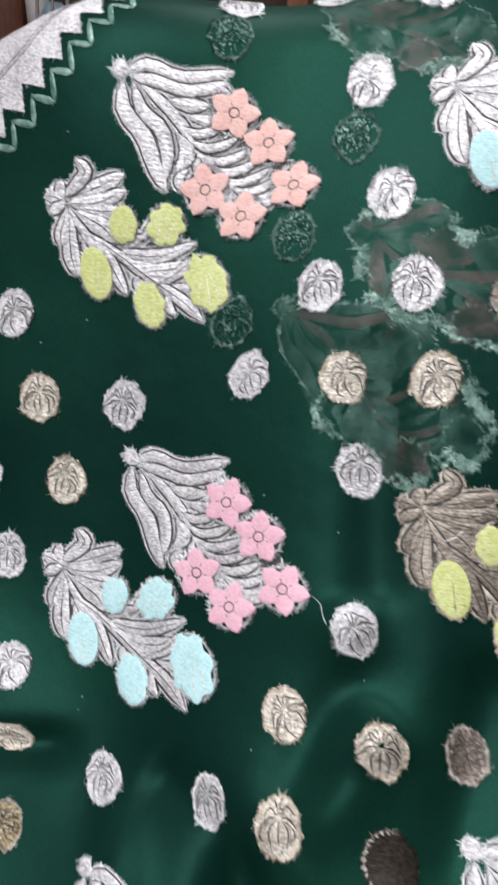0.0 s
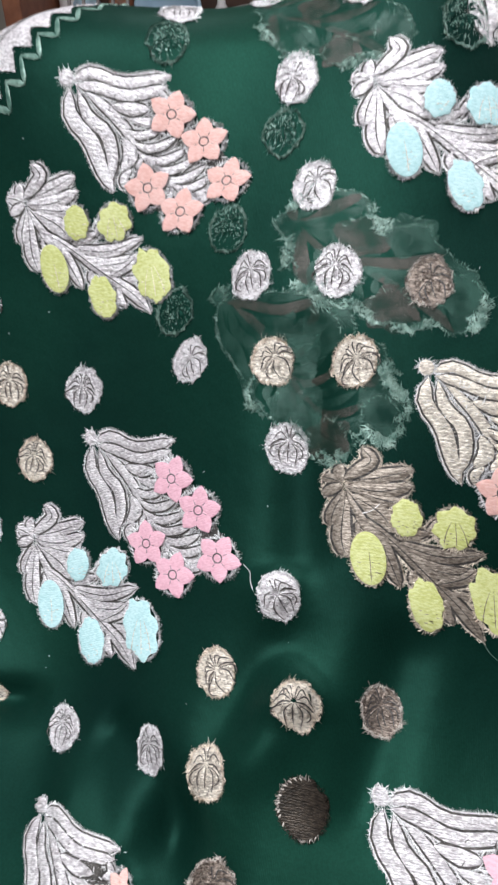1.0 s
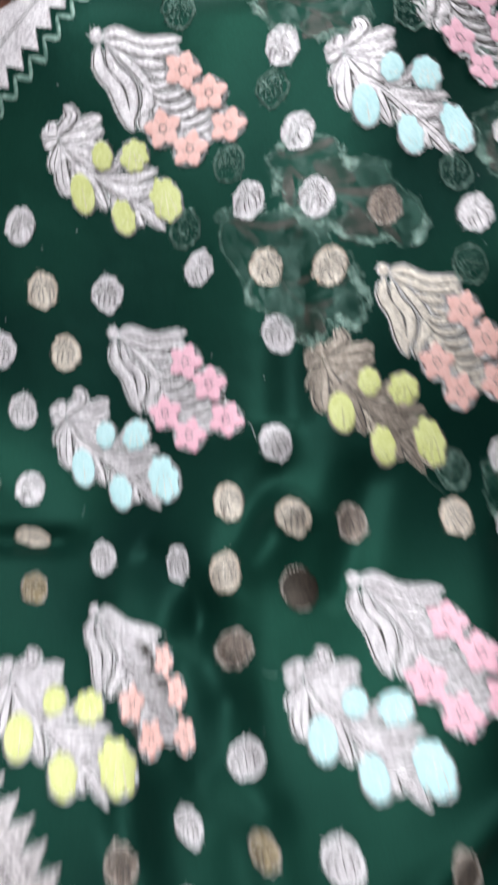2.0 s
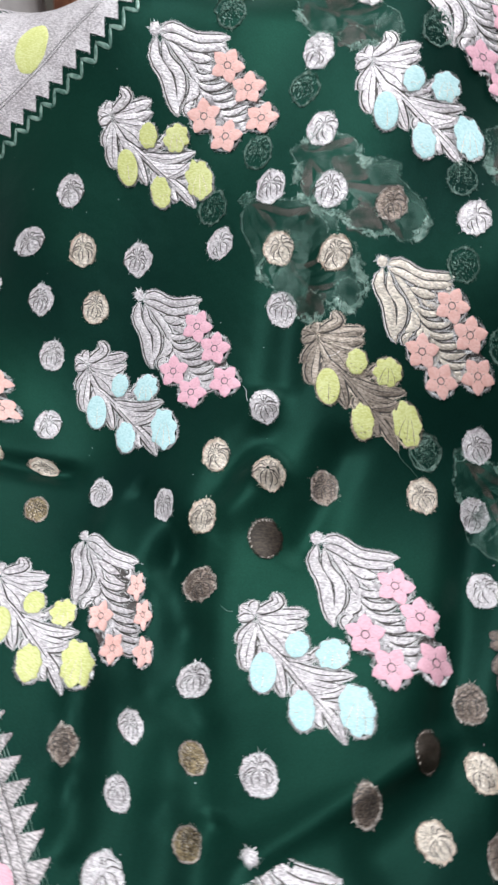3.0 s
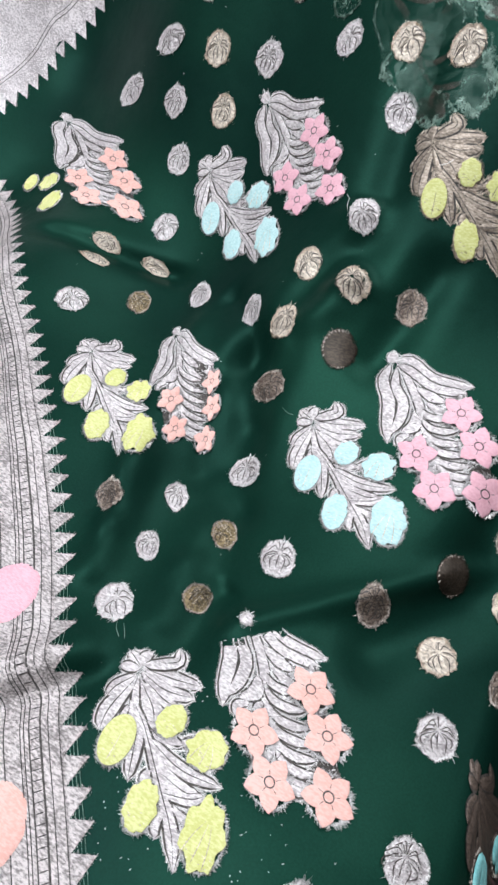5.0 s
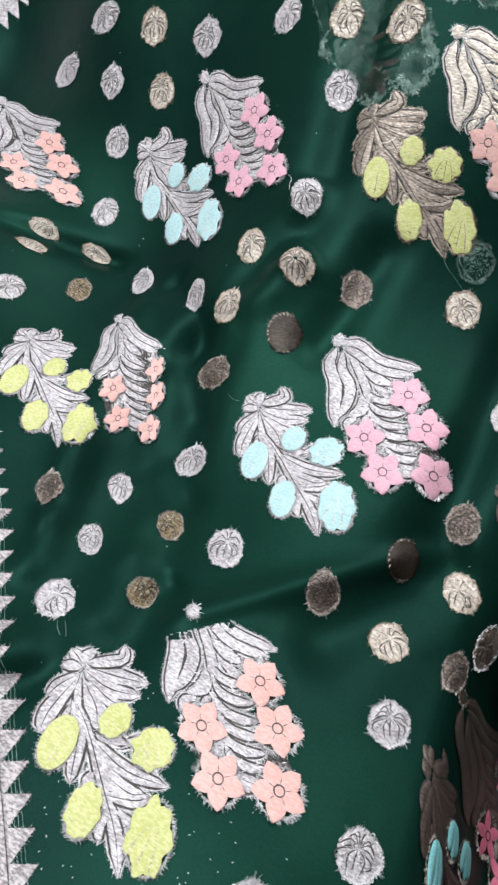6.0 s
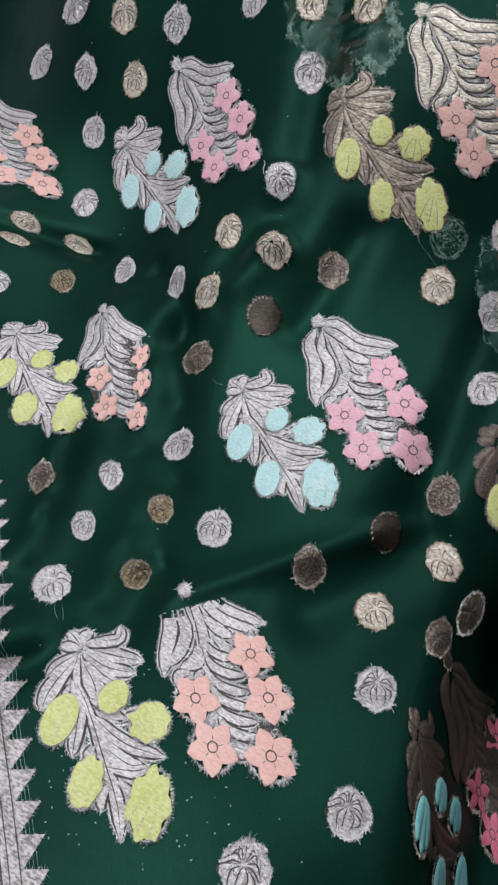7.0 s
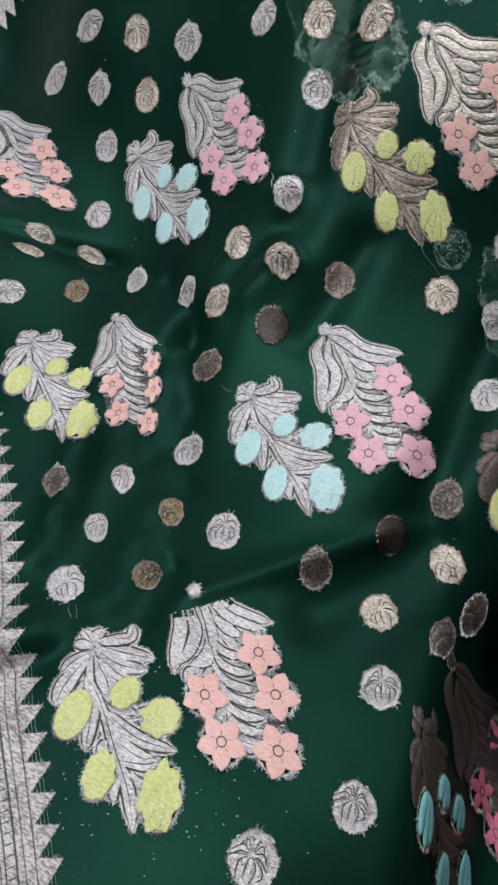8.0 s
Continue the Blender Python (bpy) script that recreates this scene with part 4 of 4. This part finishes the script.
for u, v in [(-0.0771, 0.3677), (-0.0107, 0.3241), (-0.0349, 0.2819), (-0.0611, 0.2464), (0.0712, 0.3703), (0.1102, 0.2798), (0.1240, 0.2231), (0.1638, 0.1823), (0.1288, 0.1071), (0.1265, 0.3577), (0.1297, 0.1088)]:
    dot(u, v, [GREEN, VEILED, VEILED_FRAY, VEILED_FRAY], "green, seen through the sheer cloth", "veiled_dot")


# ---- the woven silver borders with saw teeth ----
def border(edge, side, wide, spots, lean, sheer):
    """edge: places along the tooth line; side: the way to the outer side; sheer: a second, pale green zigzag runs before the teeth."""
    line = [Vector(p) for p in edge]
    steps = []
    for a, b in zip(line, line[1:]):
        k = max(1, round((b - a).length / 0.005))
        steps += [a + (b - a) * i / k for i in range(k)]
    steps.append(line[-1])
    side = Vector(side).normalized()
    steps = [p + side * 0.0105 for p in steps]
    d = Drawing()
    cols = [0.0, 0.003, 0.008, 0.014, 0.02, 0.03, 0.045, 0.06, 0.08, 0.1, wide]
    pts = [(p.x + side.x * c, p.y + side.y * c, 0.0007 if c else 0.0003) for p in steps for c in cols]
    n = len(cols)
    d.add(pts, [(i * n + j, i * n + j + 1, (i + 1) * n + j + 1, (i + 1) * n + j) for i in range(len(steps) - 1) for j in range(n - 1)])
    ident = [(1, 0, 0), (0, 1, 0)]
    strip = d.lay("border", ident, SILVER if sheer else BORDER, saree, "silver woven border with saw-tooth edge")
    far, total = [0.0], 0.0
    for a, b in zip(steps, steps[1:]):
        total += (b - a).length
        far.append(total)

    def at(s):
        k = max(0, min(len(steps) - 2, int(np.searchsorted(far, s)) - 1))
        g = (s - far[k]) / (far[k + 1] - far[k])
        return steps[k] + (steps[k + 1] - steps[k]) * g, (steps[k + 1] - steps[k]).normalized()
    pitch = 0.0135
    s = 0.0
    while s + pitch < total:
        a, t = at(s)
        b, _ = at(s + pitch)
        c, _ = at(s + pitch * lean)
        out = -side
        tooth = Drawing()
        rows = 6
        pts = []
        for i in range(rows + 1):
            g = i / rows
            for j in range(4):
                q = (a + (b - a) * j / 3) * (1 - g) + (c + out * 0.0110) * g
                pts.append((q.x, q.y, 0.0008 - 0.0004 * g))
        tooth.add(pts, [(i * 4 + j, i * 4 + j + 1, (i + 1) * 4 + j + 1, (i + 1) * 4 + j) for i in range(rows) for j in range(3)])
        rnd = random.Random(int(s * 1e5))
        tooth.fringe([(a.x, a.y), (b.x, b.y), ((c + out * 0.0110).x, (c + out * 0.0110).y)], 0.0011, 0.0016, 0.00016, 0.0006, rnd)
        tooth.lay("tooth", ident, SILVER if sheer else BORDER, strip)
        if sheer and s < 0.19:
            zig = Drawing()
            p, q, r = (k + out * 0.0085 for k in (a, c + out * 0.0110, b))
            zig.strip([(p.x, p.y), (q.x, q.y)], [0.0022, 0.0032], 0.0003, 0.0003, n=4)
            zig.strip([(q.x, q.y), (r.x, r.y)], [0.0032, 0.0022], 0.0003, 0.0004, n=4)
            zig.fringe([(p.x, p.y), (q.x, q.y), (r.x, r.y)], 0.0005, 0.0020, 0.00018, 0.0005, rnd, 0, True)
            zig.lay("tooth_outline", ident, VEILED_FRAY, strip)
        s += pitch
    for c, w in ((0.0125, 0.0005), (0.0150, 0.0004)) if sheer else ((0.0012, 0.0004), (0.006, 0.0005), (0.0095, 0.0010), (0.0145, 0.0007), (0.0168, 0.0005), (0.0185, 0.0005), (0.026, 0.0006)):
        run = Drawing()
        run.strip([(p.x + side.x * c, p.y + side.y * c) for p in steps[::3]], [w, w], 0.0003, 0.0007, n=len(steps))
        run.lay("border_line", ident, LINE, strip)
    for k in range(0 if sheer else 4):
        c = -0.0012 - 0.0017 * k
        run = Drawing()
        run.strip([(p.x + side.x * c, p.y + side.y * c) for p in steps[::3]], [0.00022, 0.00022], 0.0001, 0.0003, n=len(steps))
        run.lay("border_thread", ident, VEILED_FRAY, strip)
    s = 0.004
    rungs = Drawing()
    while s < (0.0 if sheer else total):
        a, t = at(s)
        p, q = a + side * 0.0095, a + side * 0.0145
        rungs.strip([(p.x, p.y), (q.x, q.y)], [0.0006, 0.0006], 0.0003, 0.0007, n=3)
        s += 0.0046
    if not sheer:
        rungs.lay("border_rungs", ident, LINE, strip)
    for u, v, r, mat in spots:
        f = Drawing()
        f.pad(u, v, r, r * 1.15, 0.3, 0.0010, 0.0008, 0.02, 8)
        f.lay("border_flower", ident, mat, strip)
    return strip


border([(-0.11, 0.405), (-0.141, 0.369), (-0.165, 0.340), (-0.201, 0.317), (-0.265, 0.283), (-0.316, 0.252), (-0.353, 0.210), (-0.368, 0.125), (-0.388, 0.097)], (-0.72, 0.70), 0.14,
       [(-0.237, 0.346, 0.016, YELLOW), (-0.368, 0.268, 0.016, BLUE)], 0.5, True)
border([(-0.385, 0.105), (-0.318, 0.062), (-0.229, 0.005), (-0.186, -0.035), (-0.134, -0.079), (-0.092, -0.113), (-0.052, -0.153), (-0.014, -0.191), (0.013, -0.216), (0.031, -0.231), (0.058, -0.257),
        (0.083, -0.282), (0.12, -0.318), (0.18, -0.37)], (-0.70, -0.71), 0.16, [(-0.046, -0.205, 0.015, PINK), (0.026, -0.288, 0.016, PEACH)], 0.3, False)

# ---- loose threads and lint ----
def loose(name, points, wide, mat):
    d = Drawing()
    d.strip(points, [wide, wide], 0.0003, 0.0006, n=16)
    return d.lay(name, [(1, 0, 0), (0, 1, 0)], mat, saree)


loose("loose_thread", [(0.109, 0.104), (0.114, 0.0985), (0.121, 0.0945), (0.128, 0.0895)], 0.0003, VEILED_FRAY)
loose("loose_thread", [(-0.007, 0.123), (-0.0027, 0.119), (-0.0013, 0.114), (0.001, 0.1095)], 0.00022, FRAY)
loose("loose_thread", [(0.018, -0.0295), (0.0235, -0.032), (0.028, -0.0315)], 0.0003, VEILED_FRAY)
loose("loose_thread", [(0.013, -0.191), (0.0155, -0.194), (0.020, -0.1967)], 0.0003, VEILED_FRAY)
loose("loose_thread", [(0.0165, -0.190), (0.020, -0.193), (0.023, -0.1963)], 0.0003, VEILED_FRAY)
loose("loose_thread", [(0.045, 0.150), (0.052, 0.152), (0.058, 0.158)], 0.0004, FRAY)
rnd = random.Random(4)
d = Drawing()
for k in range(150):
    x, y = (0.115 + rnd.gauss(0, 0.05), -0.245 + rnd.gauss(0, 0.02)) if k < 90 else (rnd.uniform(-0.25, 0.2), rnd.uniform(-0.3, 0.35))
    a, r = rnd.uniform(0, 3.1), rnd.uniform(0.0003, 0.0012)
    d.strip([(x, y), (x + r * math.cos(a), y + r * math.sin(a))], [0.0004, 0.0004], 0.0002, 0.0002, n=2)
tagged(d.lay("lint", [(1, 0, 0), (0, 1, 0)], FRAY, saree, "white lint specks"), kind="stuff")
